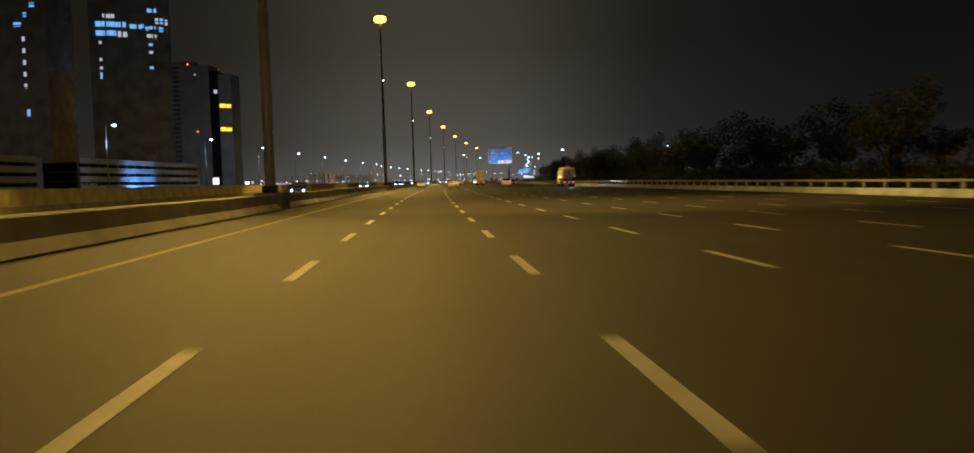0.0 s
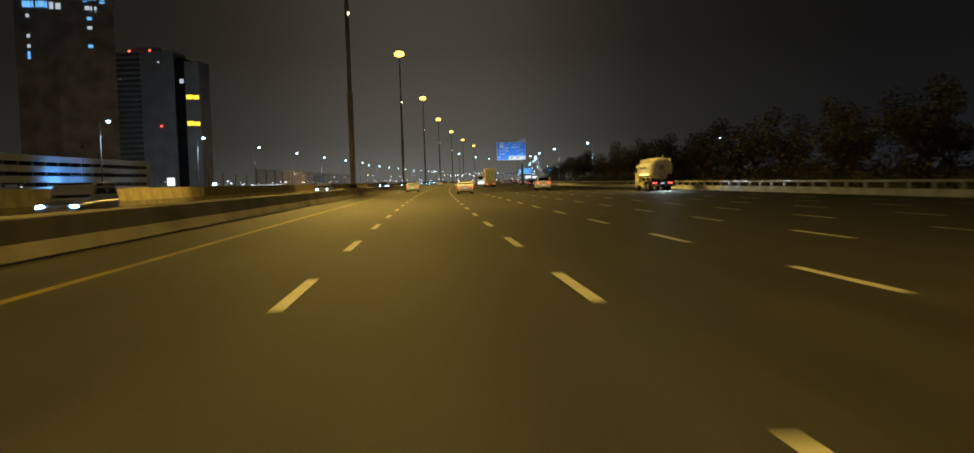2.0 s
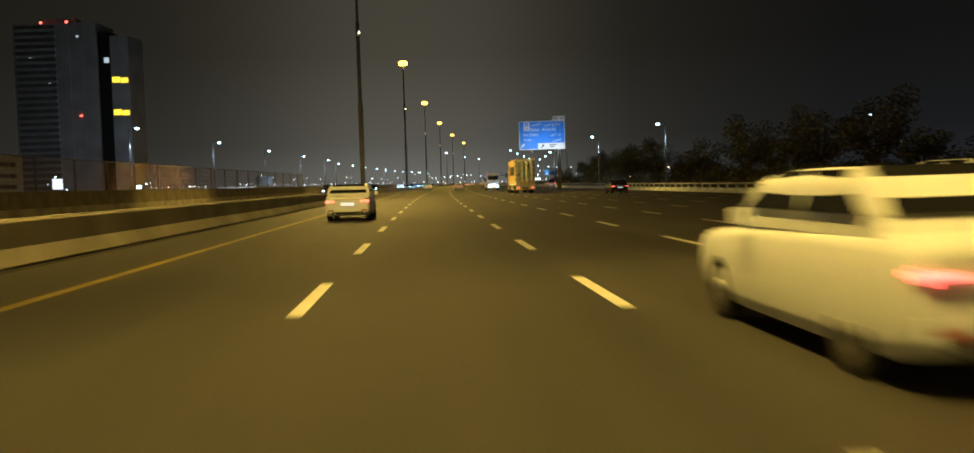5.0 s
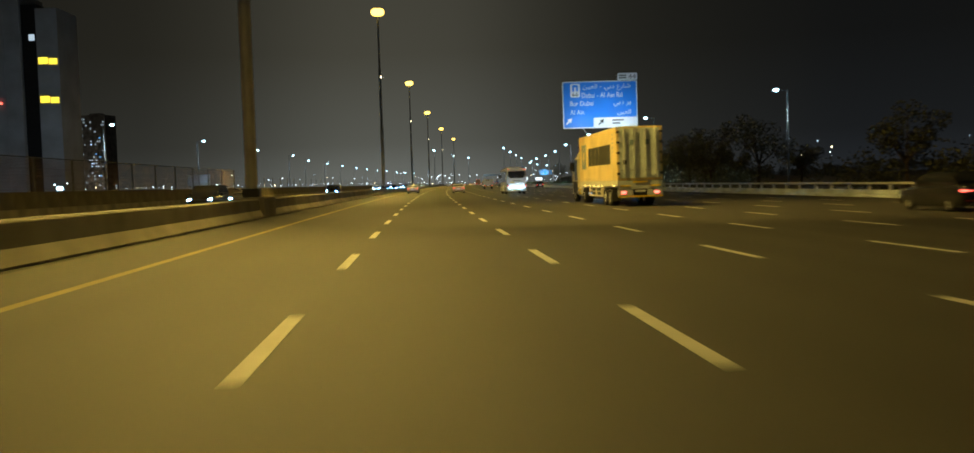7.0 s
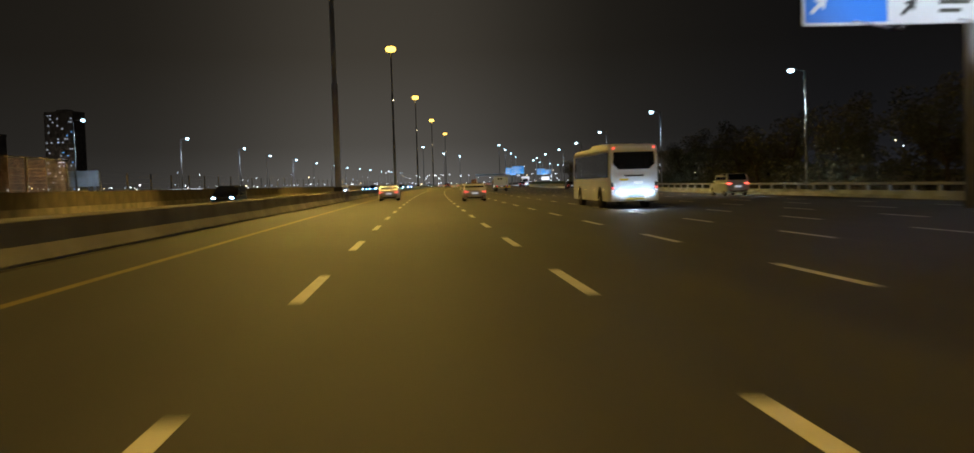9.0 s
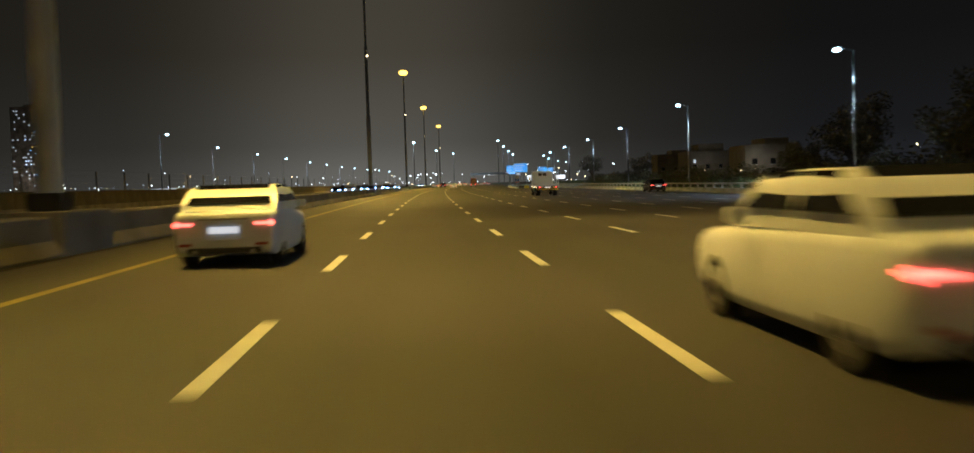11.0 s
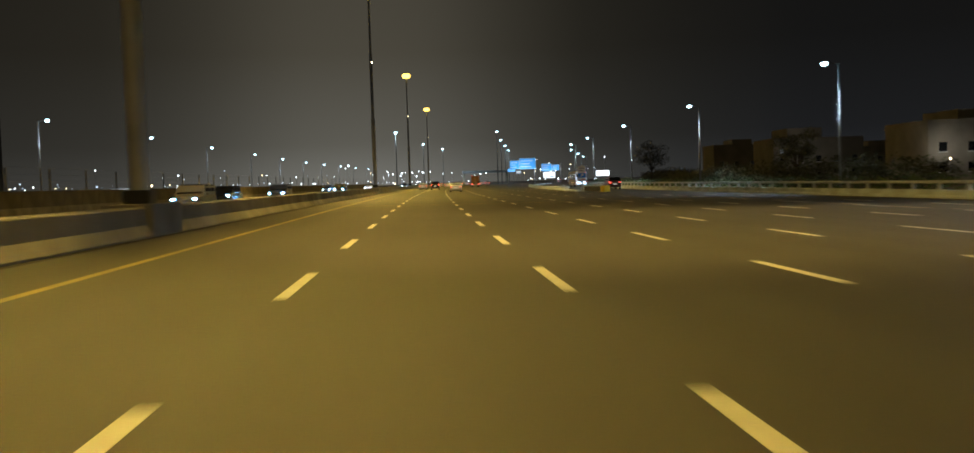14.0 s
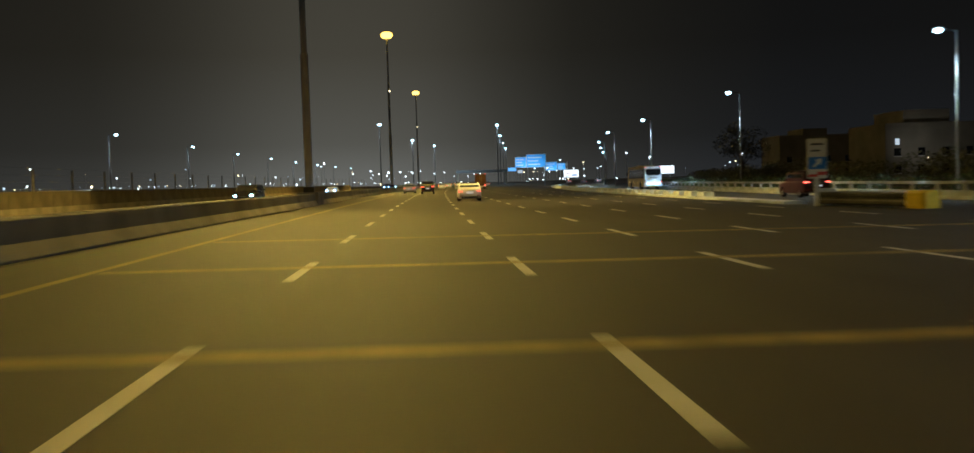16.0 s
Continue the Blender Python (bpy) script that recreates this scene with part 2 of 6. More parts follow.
RED_PAINT = node_material("red_paint", (0.35, 0.03, 0.02), 0.5, 0, 0.15, 0.5)
HAZARD = node_material("hazard_yellow", (0.75, 0.55, 0.03), 0.5, 0, 0.1, 0.4)
GREEN_PAINT = node_material("green_paint", (0.03, 0.12, 0.06), 0.5, 0, 0.15, 0.5)
SIGN_BLUE = node_material("sign_blue_sheeting", (0.016, 0.16, 0.62), 0.5, 0, 0.05, 3.0)
SIGN_WHITE = node_material("sign_white_sheeting", (0.56, 0.59, 0.63), 0.5, 0, 0.04, 3.0)
SIGN_RED = node_material("sign_red_sheeting", (0.55, 0.05, 0.04), 0.5, 0, 0.05, 1.0)
BARK = node_material("bark", (0.09, 0.065, 0.045), 0.95, 0, 0.25, 0.3, 0.5, 25.0)
LEAF = node_material("dusty_leaves", (0.115, 0.115, 0.062), 0.7, 0, 0.3, 0.8)
HEDGE_LEAF = node_material("hedge_leaves", (0.11, 0.17, 0.075), 0.7, 0, 0.3, 0.8)
SODIUM_GLOW = glow_material("sodium_glow", (1.0, 0.60, 0.09), 3.4)
LED_GLOW = glow_material("led_glow", (0.5, 0.82, 1.0), 10)
FAR_GLOW = glow_material("far_lamp_glow", (0.80, 0.90, 1.0), 6)
DIM_GLOW = glow_material("dim_far_lamp_glow", (0.62, 0.78, 1.0), 1.0)
WARM_GLOW = glow_material("warm_far_lamp_glow", (1.0, 0.78, 0.45), 7)
TAIL_GLOW = glow_material("tail_lamp_glow", (1.0, 0.11, 0.08), 3.6)
HEAD_GLOW = glow_material("head_lamp_glow", (0.14, 0.44, 1.0), 130)
MARKER_GLOW = glow_material("marker_lamp_glow", (1.0, 0.75, 0.25), 5)
AMBER_GLOW = glow_material("amber_lamp_glow", (1.0, 0.42, 0.04), 7)
PLATE_GLOW = glow_material("plate_lamp_glow", (0.85, 0.92, 1.0), 1.2)
PLATE_DIM = glow_material("number_plate_glow", (0.85, 0.90, 1.0), 0.45)
BLUE_WINDOW = glow_material("blue_lit_window", (0.16, 0.48, 1.0), 0.75)
PALE_WINDOW = glow_material("pale_lit_window", (0.74, 0.85, 1.0), 0.42)
YELLOW_WINDOW = glow_material("yellow_lit_window", (1.0, 0.72, 0.05), 1.1)

# ---- building blocks ----


def link(name, bm, material, parent=None, label="", smooth=False):
    me = bpy.data.meshes.new(name)
    bm.to_mesh(me)
    bm.free()
    if material:
        me.materials.append(material)
    if smooth:
        for f in me.polygons:
            f.use_smooth = True
    ob = new(name, me)
    if parent:
        ob.parent = parent
    if label:
        ob["label"] = label
    return ob


def part(name, bm, material, parent, label="", smooth=False):
    return link(name, bm, material, parent, label, smooth)


def thing(name, label, category, m=None, group="", kind=""):
    ob = new(name)
    if m is not None:
        ob.matrix_world = m
    return tagged(ob, label, category, group, kind)


def on_road(s, u, z=None, turn=0.0):
    return pose(*P(s, u, road_z(u) if z is None else z), 0, 0, heading(s) + turn)


def box(bm, x0, x1, y0, y1, z0, z1, bevel=0.0):
    vs = [bm.verts.new((x, y, z)) for z in (z0, z1) for y in (y0, y1) for x in (x0, x1)]
    fs = [bm.faces.new([vs[i] for i in q]) for q in ((0, 2, 3, 1), (4, 5, 7, 6), (0, 1, 5, 4), (2, 6, 7, 3), (0, 4, 6, 2), (1, 3, 7, 5))]
    if bevel:
        es = list({e for f in fs for e in f.edges})
        bmesh.ops.bevel(bm, geom=es, offset=bevel, segments=2, affect="EDGES")
    return bm


def boxes(*rows, bevel=0.0):
    bm = bmesh.new()
    for r in rows:
        box(bm, *r, bevel=bevel)
    return bm


def tube(bm, a, b, r0, r1=None, seg=12, caps=True):
    r1 = r0 if r1 is None else r1
    a, b = Vector(a), Vector(b)
    m = Matrix.Translation((a + b) / 2) @ (b - a).to_track_quat("Z", "Y").to_matrix().to_4x4()
    bmesh.ops.create_cone(bm, cap_ends=caps, segments=seg, radius1=r0, radius2=r1, depth=(b - a).length, matrix=m)
    return bm


def tubes(rows, r, seg=8):
    bm = bmesh.new()
    for a, b in rows:
        tube(bm, a, b, r, r, seg)
    return bm


def ball(at, r, flat=1.0, seg=10):
    bm = bmesh.new()
    bmesh.ops.create_uvsphere(bm, u_segments=seg, v_segments=seg // 2 + 1, radius=r, matrix=Matrix.Translation(at) @ Matrix.Diagonal((1, 1, flat, 1)))
    return bm


def loft(rings):
    """Skin over rings of equally many points, closed at both ends."""
    bm = bmesh.new()
    rows = [[bm.verts.new(p) for p in ring] for ring in rings]
    k = len(rows[0])
    for a, b in zip(rows, rows[1:]):
        for j in range(k):
            bm.faces.new((a[j], a[(j + 1) % k], b[(j + 1) % k], b[j]))
    bm.faces.new(list(reversed(rows[0])))
    bm.faces.new(rows[-1])
    bmesh.ops.recalc_face_normals(bm, faces=bm.faces)
    return bm


def plate(quad, u0=0.0, u1=1.0, v0=0.0, v1=1.0, t=0.012, bm=None):
    """A slab of thickness t lying on part of a four-cornered face (corners counter-clockwise from outside)."""
    bm = bm or bmesh.new()
    a, b, c, d = (Vector(q) for q in quad)
    n = (b - a).cross(d - a).normalized()
    low = [a.lerp(b, u).lerp(d.lerp(c, u), v) for u, v in ((u0, v0), (u1, v0), (u1, v1), (u0, v1))]
    vs = [bm.verts.new(p - n * 0.004) for p in low] + [bm.verts.new(p + n * t) for p in low]
    for q in ((3, 2, 1, 0), (4, 5, 6, 7), (0, 1, 5, 4), (1, 2, 6, 5), (2, 3, 7, 6), (3, 0, 4, 7)):
        bm.faces.new([vs[i] for i in q])
    return bm


def ribbon(bm, s0, s1, profile, step=15.0, closed=False, shift=None):
    """Sweeps a profile of (u, z) along the road; shift(s) moves it sideways."""
    n = max(1, int(round((s1 - s0) / step)))
    rings = []
    for i in range(n + 1):
        s = s0 + (s1 - s0) * i / n
        d = shift(s) if shift else 0.0
        rings.append([bm.verts.new(P(s, u + d, z)) for u, z in profile])
    k = len(profile)
    faces = []
    for a, b in zip(rings, rings[1:]):
        for j in range(k if closed else k - 1):
            faces.append(bm.faces.new((a[j], b[j], b[(j + 1) % k], a[(j + 1) % k])))
    if closed:
        faces += [bm.faces.new(rings[0]), bm.faces.new(list(reversed(rings[-1])))]
        bmesh.ops.recalc_face_normals(bm, faces=faces)
    return bm


def writing(text, size, material, parent, m, name="letters", depth=0.006, align="LEFT"):
    """Words in the built-in font, as one mesh."""
    cu = bpy.data.curves.new(name, "FONT")
    cu.body, cu.size, cu.extrude, cu.align_x, cu.resolution_u = text, size, depth, align, 3
    tmp = bpy.data.objects.new(name, cu)
    me = bpy.data.meshes.new_from_object(tmp)
    bpy.data.objects.remove(tmp)
    me.materials.clear()
    me.materials.append(material)
    ob = new(name, me)
    ob.parent = parent
    ob.matrix_local = m
    return ob


def soften(ob, angle=38):
    """Smooth shading with the true edges kept sharp."""
    for p in ob.data.polygons:
        p.use_smooth = True
    ob.data.set_sharp_from_angle(angle=radians(angle))
    return ob


# ---- ground, carriageways, lines ----
S0, S1 = -60.0, 1500.0
RAIL_U, GORE = 28.2, 572.0


def exit_shift(s):
    return max(0.0, s - GORE) ** 2 / 1900.0 if s < GORE + 400 else 84.2 + (s - GORE - 400) * 0.42


bm = bmesh.new()
bmesh.ops.create_grid(bm, x_segments=8, y_segments=8, size=4500, matrix=Matrix.Translation((0, 800, -0.62)))
ground = link("ground", bm, SAND)
tagged(ground, "dark sandy ground beside the motorway at night", "ground", kind="structure")

LINES = [-1.71 + 3.65 * k for k in range(8)]
DASH, CYCLE, PHASE = 3.35, 9.01, -4.55
road = link("road", ribbon(bmesh.new(), S0, S1, [(-8.0, -0.6), (-8.0, road_z(-8.0)), (18.3, road_z(18.3)), (28.6, road_z(28.6)), (28.6, -0.9)]), ASPHALT)
tagged(road, "wide dark asphalt motorway carriageway lit yellow by mast lights", "road", kind="structure")
slip = link("road_slip", ribbon(bmesh.new(), GORE + 8, 1000, [(18.6, -0.9), (18.6, road_z(28.6) - 0.006), (28.5, road_z(28.6) - 0.006), (28.5, -0.9)], shift=exit_shift), ASPHALT)
tagged(slip, "dark asphalt slip road leaving the motorway", "road", kind="structure")
opposite = link("road_opposite", ribbon(bmesh.new(), S0, S1, [(-30.6, -0.6), (-30.6, road_z(-30.6)), (-9.0, road_z(-9.0)), (-9.0, -0.6)]), ASPHALT)
tagged(opposite, "dark asphalt of the oncoming carriageway", "road", kind="structure")


def road_uv(ob):
    """Metres across and along the road, for the wear of the asphalt."""
    layer = ob.data.uv_layers.new(name="road")
    for loop in ob.data.loops:
        v = ob.data.vertices[loop.vertex_index].co
        layer.data[loop.index].uv = (R - math.hypot(R - v.x, v.y), R * math.atan2(v.y, R - v.x))


for ob in (road, slip, opposite):
    road_uv(ob)


def line_z(u):
    return road_z(u) + 0.004


part("edge_line", ribbon(bmesh.new(), S0, S1, [(-5.5, line_z(-5.5)), (-5.3, line_z(-5.3))]), YELLOW_LINE, road, "worn yellow edge line")
part("edge_line", ribbon(bmesh.new(), S0, GORE, [(27.3, line_z(27.3)), (27.5, line_z(27.5))]), YELLOW_LINE, road, "worn yellow edge line")
for k in range(5):
    s = 531.2 + 8.3 * k
    part("rumble_strip", ribbon(bmesh.new(), s, s + 0.34, [(-5.2, line_z(-5.2) + 0.004), (20.0, line_z(20.0) + 0.004)]), STRIP, road, "raised yellow rumble strip across the lanes")
for u in (-13.5, -17.2, -20.9, -24.6):
    bm = bmesh.new()
    for i in range(150):
        ribbon(bm, S0 + i * CYCLE, S0 + i * CYCLE + DASH, [(u - 0.09, line_z(u)), (u + 0.09, line_z(u))], 4)
    part("lane_dashes", bm, WHITE_LINE, opposite)["kind"] = "stuff"

near_dashes, bm_rest = [], bmesh.new()
for j, u in enumerate(LINES):
    for i in range(-6, 160):
        s = PHASE + i * CYCLE
        if j > 5 and s > GORE - 20:
            continue
        if -10 < s < 850 and j < 3:
            near_dashes.append((s, u))
        else:
            ribbon(bm_rest, s, s + DASH, [(u - 0.085, line_z(u)), (u + 0.085, line_z(u))], 4)
part("lane_dashes", bm_rest, WHITE_LINE, road)["kind"] = "stuff"

# ---- barriers and walls ----
JERSEY = [(-7.86, 0.05), (-7.86, 0.14), (-8.06, 0.45), (-8.10, 0.93), (-8.14, 0.97), (-9.05, 0.97), (-9.1, 0.93), (-9.2, 0.45), (-9.4, 0.14), (-9.4, 0.05)]
median = link("median_barrier", ribbon(bmesh.new(), S0, S1, JERSEY, closed=True), MEDIAN)
tagged(median, "pale concrete median barrier with a sloping foot", "barrier", kind="structure")
# Strip along the barrier's foot, darker than the road.
part("gutter", ribbon(bmesh.new(), S0, S1, [(-7.87, line_z(-7.87)), (-7.62, line_z(-7.62))]), GUTTER_DARK, median, "dark strip along the foot of the barrier")
pedestal_bm = boxes((-0.72, 0.8, -1.6, 1.6, 0.0, 0.98), bevel=0.03)
pedestal_me = bpy.data.meshes.new("pedestal")
pedestal_bm.to_mesh(pedestal_me)
pedestal_bm.free()
pedestal_me.materials.append(CONCRETE)
for s in MASTS:
    ob = new("pedestal", pedestal_me)
    ob.parent = median
    ob.matrix_local = pose(*P(s, -8.65, 0.08), 0, 0, heading(s))
far_wall = link("far_barrier", ribbon(bmesh.new(), S0, S1, [(-31.0, -0.7), (-31.0, 0.5), (-30.62, 0.5), (-30.55, -0.7)], closed=True), STAINED)
tagged(far_wall, "stained concrete foot of the wall beyond the oncoming lanes", "barrier", kind="structure")
panel_bm = boxes((-0.13, 0.13, -1.992, 1.992, 0, 1.3), bevel=0.006)
panel_mes = [bpy.data.meshes.new("panel") for k in range(2)]
for me, material in zip(panel_mes, (PALE_PANEL, WALL_PANEL)):
    panel_bm.to_mesh(me)
    me.materials.append(material)
panel_bm.free()
for i in range(200):
    s = 40 + 4.0 * i
    ob = new("panel", panel_mes[0 if s < 190 else 1])   # paler panels up to 190 m, darker ones beyond
    ob.parent = far_wall
    ob.matrix_local = pose(*P(s, -30.82 + random.uniform(-0.004, 0.004), 0.5), 0, 0, heading(s))
roadside = link("roadside_barrier", ribbon(bmesh.new(), S0, 1000, [(RAIL_U, -0.9), (RAIL_U, -0.2), (RAIL_U + 0.14, 0.0), (RAIL_U + 0.18, 0.15), (RAIL_U + 0.4, 0.15), (RAIL_U + 0.55, -0.9)], closed=True, shift=exit_shift, step=8), ROADSIDE)
tagged(roadside, "grey concrete roadside barrier below a steel rail", "barrier", kind="structure")
block_bm = boxes((-0.03, 0.42, -1.47, 1.47, -0.12, 0.18), bevel=0.03)
block_me = bpy.data.meshes.new("barrier_block")
block_bm.to_mesh(block_me)
block_bm.free()
block_me.materials.append(ROADSIDE)
for i in range(170):
    s = 130 + i * 3.0
    ob = new("barrier_block", block_me)
    ob.parent = roadside
    ob.matrix_local = pose(*P(s, RAIL_U + 0.1 + exit_shift(s), 0.0), 0, 0, heading(s) - math.degrees((exit_shift(s + 1) - exit_shift(s - 1)) / 2))
rail = thing("guard_rail", "galvanised steel rail on short posts along the road", "guard rail")
part("beam", ribbon(bmesh.new(), S0, 1000, [(RAIL_U + 0.15, 0.53), (RAIL_U + 0.12, 0.56), (RAIL_U + 0.12, 0.66), (RAIL_U + 0.15, 0.69), (RAIL_U + 0.31, 0.69), (RAIL_U + 0.34, 0.66), (RAIL_U + 0.34, 0.56), (RAIL_U + 0.31, 0.53)], closed=True, shift=exit_shift, step=8), STEEL, rail)
post_bm = boxes((-0.07, 0.07, -0.16, 0.16, 0, 0.36), (-0.1, 0.1, -0.2, 0.2, 0, 0.03), bevel=0.01)
post_me = bpy.data.meshes.new("post")
post_bm.to_mesh(post_me)
post_bm.free()
post_me.materials.append(STEEL)
for i in range(280):
    s = 10 + i * 2.8
    ob = new("post", post_me)
    ob.parent = rail
    ob.matrix_local = pose(*P(s, RAIL_U + 0.23 + exit_shift(s), 0.175), 0, 0, heading(s))

# the nose between the motorway and the slip road
island = link("gore_island", ribbon(bmesh.new(), GORE + 14, 900, [(18.4, -0.8), (18.4, -0.06), (19.0, -0.03), (19.6, -0.06), (19.6, -0.8)], closed=True, shift=lambda s: exit_shift(s) * 0.45), ROADSIDE)
tagged(island, "kerbed concrete nose between motorway and slip road", "kerb", kind="structure")
kerb_bm = boxes((-0.35, 0.35, -0.9, 0.9, 0, 0.34), bevel=0.05)
kerb_me = bpy.data.meshes.new("kerb_block")
kerb_bm.to_mesh(kerb_me)
kerb_bm.free()
kerb_me.materials.append(ROADSIDE)
for i in range(40):
    s = GORE + 30 + i * 3.4
    ob = new("kerb_block", kerb_me)
    ob.parent = island
    ob.matrix_local = pose(*P(s, 19.0 + exit_shift(s) * 0.45, -0.04), 0, 0, heading(s))


# ---- masts and street lamps ----
def light_mast(s, u=MAST_U, h=MAST_H, glow=SODIUM_GLOW, base=1.06, words="tall grey steel high-mast light with a ring of yellow lamps", group="median light masts"):
    m = thing("light_mast", words, "light mast", pose(*P(s, u, base), 0, 0, heading(s)), group)
    top = h - base - 1.6
    stem = loft([[(r * math.cos(k * math.pi / 8), r * math.sin(k * math.pi / 8), z) for k in range(16)] for z, r in ((0, 0.30), (top * 0.36, 0.30), (top * 0.362, 0.23), (top * 0.7, 0.23), (top * 0.702, 0.165), (top, 0.165))])
    soften(part("pole", stem, MAST_PAINT if glow == SODIUM_GLOW else POLE_PAINT, m))
    if glow == SODIUM_GLOW:
        part("base_box", boxes((-0.4, 0.4, -0.42, 0.42, 0, 0.42), bevel=0.04), DARK, m, "black base cabinet")
        part("marker_lamp", ball((0.2, -0.2, (h - base) * 0.62), 0.11), WARM_GLOW, m, "small warm marker lamp")
    ring = bmesh.new()
    for i in range(10):
        a, b = i * math.pi / 5, (i + 1) * math.pi / 5
        tube(ring, (math.cos(a) * 0.62, math.sin(a) * 0.62, h - base - 0.3), (math.cos(b) * 0.62, math.sin(b) * 0.62, h - base - 0.3), 0.06, 0.06, 6)
    for i in range(4):
        a = i * math.pi / 2
        tube(ring, (math.cos(a) * 0.09, math.sin(a) * 0.09, h - base - 1.7), (math.cos(a) * 0.62, math.sin(a) * 0.62, h - base - 0.3), 0.03, 0.03, 6)
    part("lamp_ring", ring, MAST_PAINT, m)
    n, r, size = (8, 0.55, 0.60) if glow == SODIUM_GLOW else (4, 0.42, 0.3)
    for i in range(n):
        a = i * 2 * math.pi / n
        part("lamp", ball((math.cos(a) * r, math.sin(a) * r, h - base - 0.6), size, 1.0), glow, m, "glowing lamp")
    return m


for s in [-60.0] + MASTS:
    light_mast(s)
for s, u, h in LED_MASTS:
    light_mast(s, u, h, LED_GLOW, -0.4, "tall grey steel mast with a ring of bluish-white lamps", "far light masts")


def street_lamp(h, side, words, group):
    m = thing("street_lamp", words, "street lamp", None, group)
    part("pole", tube(bmesh.new(), (0, 0, -0.7), (0, 0, h - 0.1), 0.14, 0.08, 10), POLE_PAINT, m, smooth=True)
    part("arm", tube(bmesh.new(), (0, 0, h - 0.15), (side * 1.2, 0, h + 0.05), 0.05, 0.04, 8), POLE_PAINT, m)
    x0, x1 = sorted((side * 1.05, side * 1.85))
    part("lamp_housing", boxes((x0, x1, -0.19, 0.19, h + 0.06, h + 0.17), bevel=0.03), POLE_PAINT, m)
    part("lamp_head", ball(((x0 + x1) / 2, 0, h - 0.08), 0.33, 0.6), LED_GLOW, m, "glowing bluish-white lamp head")
    return m


lamp = street_lamp(11.85, -1, "slim steel street lamp with one bluish-white head", "roadside street lamps")
lamp.matrix_world = on_road(RIGHT_LAMPS[0][0], RIGHT_LAMPS[0][1], 0)
for s, u in RIGHT_LAMPS[1:]:
    copy_thing(lamp, on_road(s, u, 0))
lamp = street_lamp(13.0, 1, "tall slim street lamp with one bluish-white head", "street lamps beyond the oncoming lanes")
lamp.matrix_world = on_road(*LEFT_LAMPS[0], 0)
for s, u in LEFT_LAMPS[1:]:
    copy_thing(lamp, on_road(s, u, 0))


# ---- road signs ----
def fitted_words(text, x0, x1, z0, z1, material, parent, y=-0.05):
    """Words stretched to a width and height on a board that faces the traffic, one mesh a letter."""
    ob = writing(text, 1.0, material, parent, Matrix.Identity(4), "letter", 0.004)
    bm = bmesh.new()
    bm.from_mesh(ob.data)
    bpy.data.objects.remove(ob)
    bmesh.ops.remove_doubles(bm, verts=bm.verts, dist=1e-5)
    xs, ys = [v.co.x for v in bm.verts], [v.co.y for v in bm.verts]
    kx, kz = (x1 - x0) / (max(xs) - min(xs)), (z1 - z0) / (max(ys) - min(ys))
    ax, ay = min(xs), min(ys)
    for v in bm.verts:
        v.co = Vector((x0 + (v.co.x - ax) * kx, y - v.co.z, z0 + (v.co.y - ay) * kz))
    seen, islands = set(), []
    for v in bm.verts:
        if v in seen:
            continue
        stack, isle = [v], []
        seen.add(v)
        while stack:
            q = stack.pop()
            isle.append(q)
            for e in q.link_edges:
                o = e.other_vert(q)
                if o not in seen:
                    seen.add(o)
                    stack.append(o)
        islands.append([min(q.co.x for q in isle), max(q.co.x for q in isle), isle])
    islands.sort(key=lambda i: i[0] - i[1])
    letters = []
    for a, b, isle in islands:                  # dots go with the letter that they stand over
        for l in letters:
            if l[0] - 0.03 <= (a + b) / 2 <= l[1] + 0.03:
                l[2].extend(isle)
                break
        else:
            letters.append([a, b, list(isle)])
    for a, b, isle in letters:
        one, index = bmesh.new(), {}
        for q in isle:
            index[q] = one.verts.new(q.co)
        for f in {f for q in isle for f in q.link_faces}:
            one.faces.new([index[q] for q in f.verts])
        part("letter", one, material, parent)
    bm.free()


def bars(parent, material, *rects, y=-0.06, t=0.012, label="word too fine to read"):
    for x0, x1, z0, z1 in rects:
        part("word_bar", boxes((x0, x1, y, y + t, z0, z1)), material, parent, label)


def arrow(x, z, size, y=-0.05):
    """An arrow up to the right."""
    bm = bmesh.new()
    pts = [(0.0, 0.16), (0.16, 0.0), (0.62, 0.46), (0.82, 0.26), (1.0, 1.0), (0.26, 0.82), (0.46, 0.62)]
    front = [bm.verts.new((x + a * size, y - 0.006, z + b * size)) for a, b in pts]
    back = [bm.verts.new((x + a * size, y + 0.01, z + b * size)) for a, b in pts]
    bm.faces.new(front)
    for i in range(7):
        bm.faces.new((front[i], front[(i + 1) % 7], back[(i + 1) % 7], back[i]))
    bmesh.ops.recalc_face_normals(bm, faces=bm.faces)
    return bm


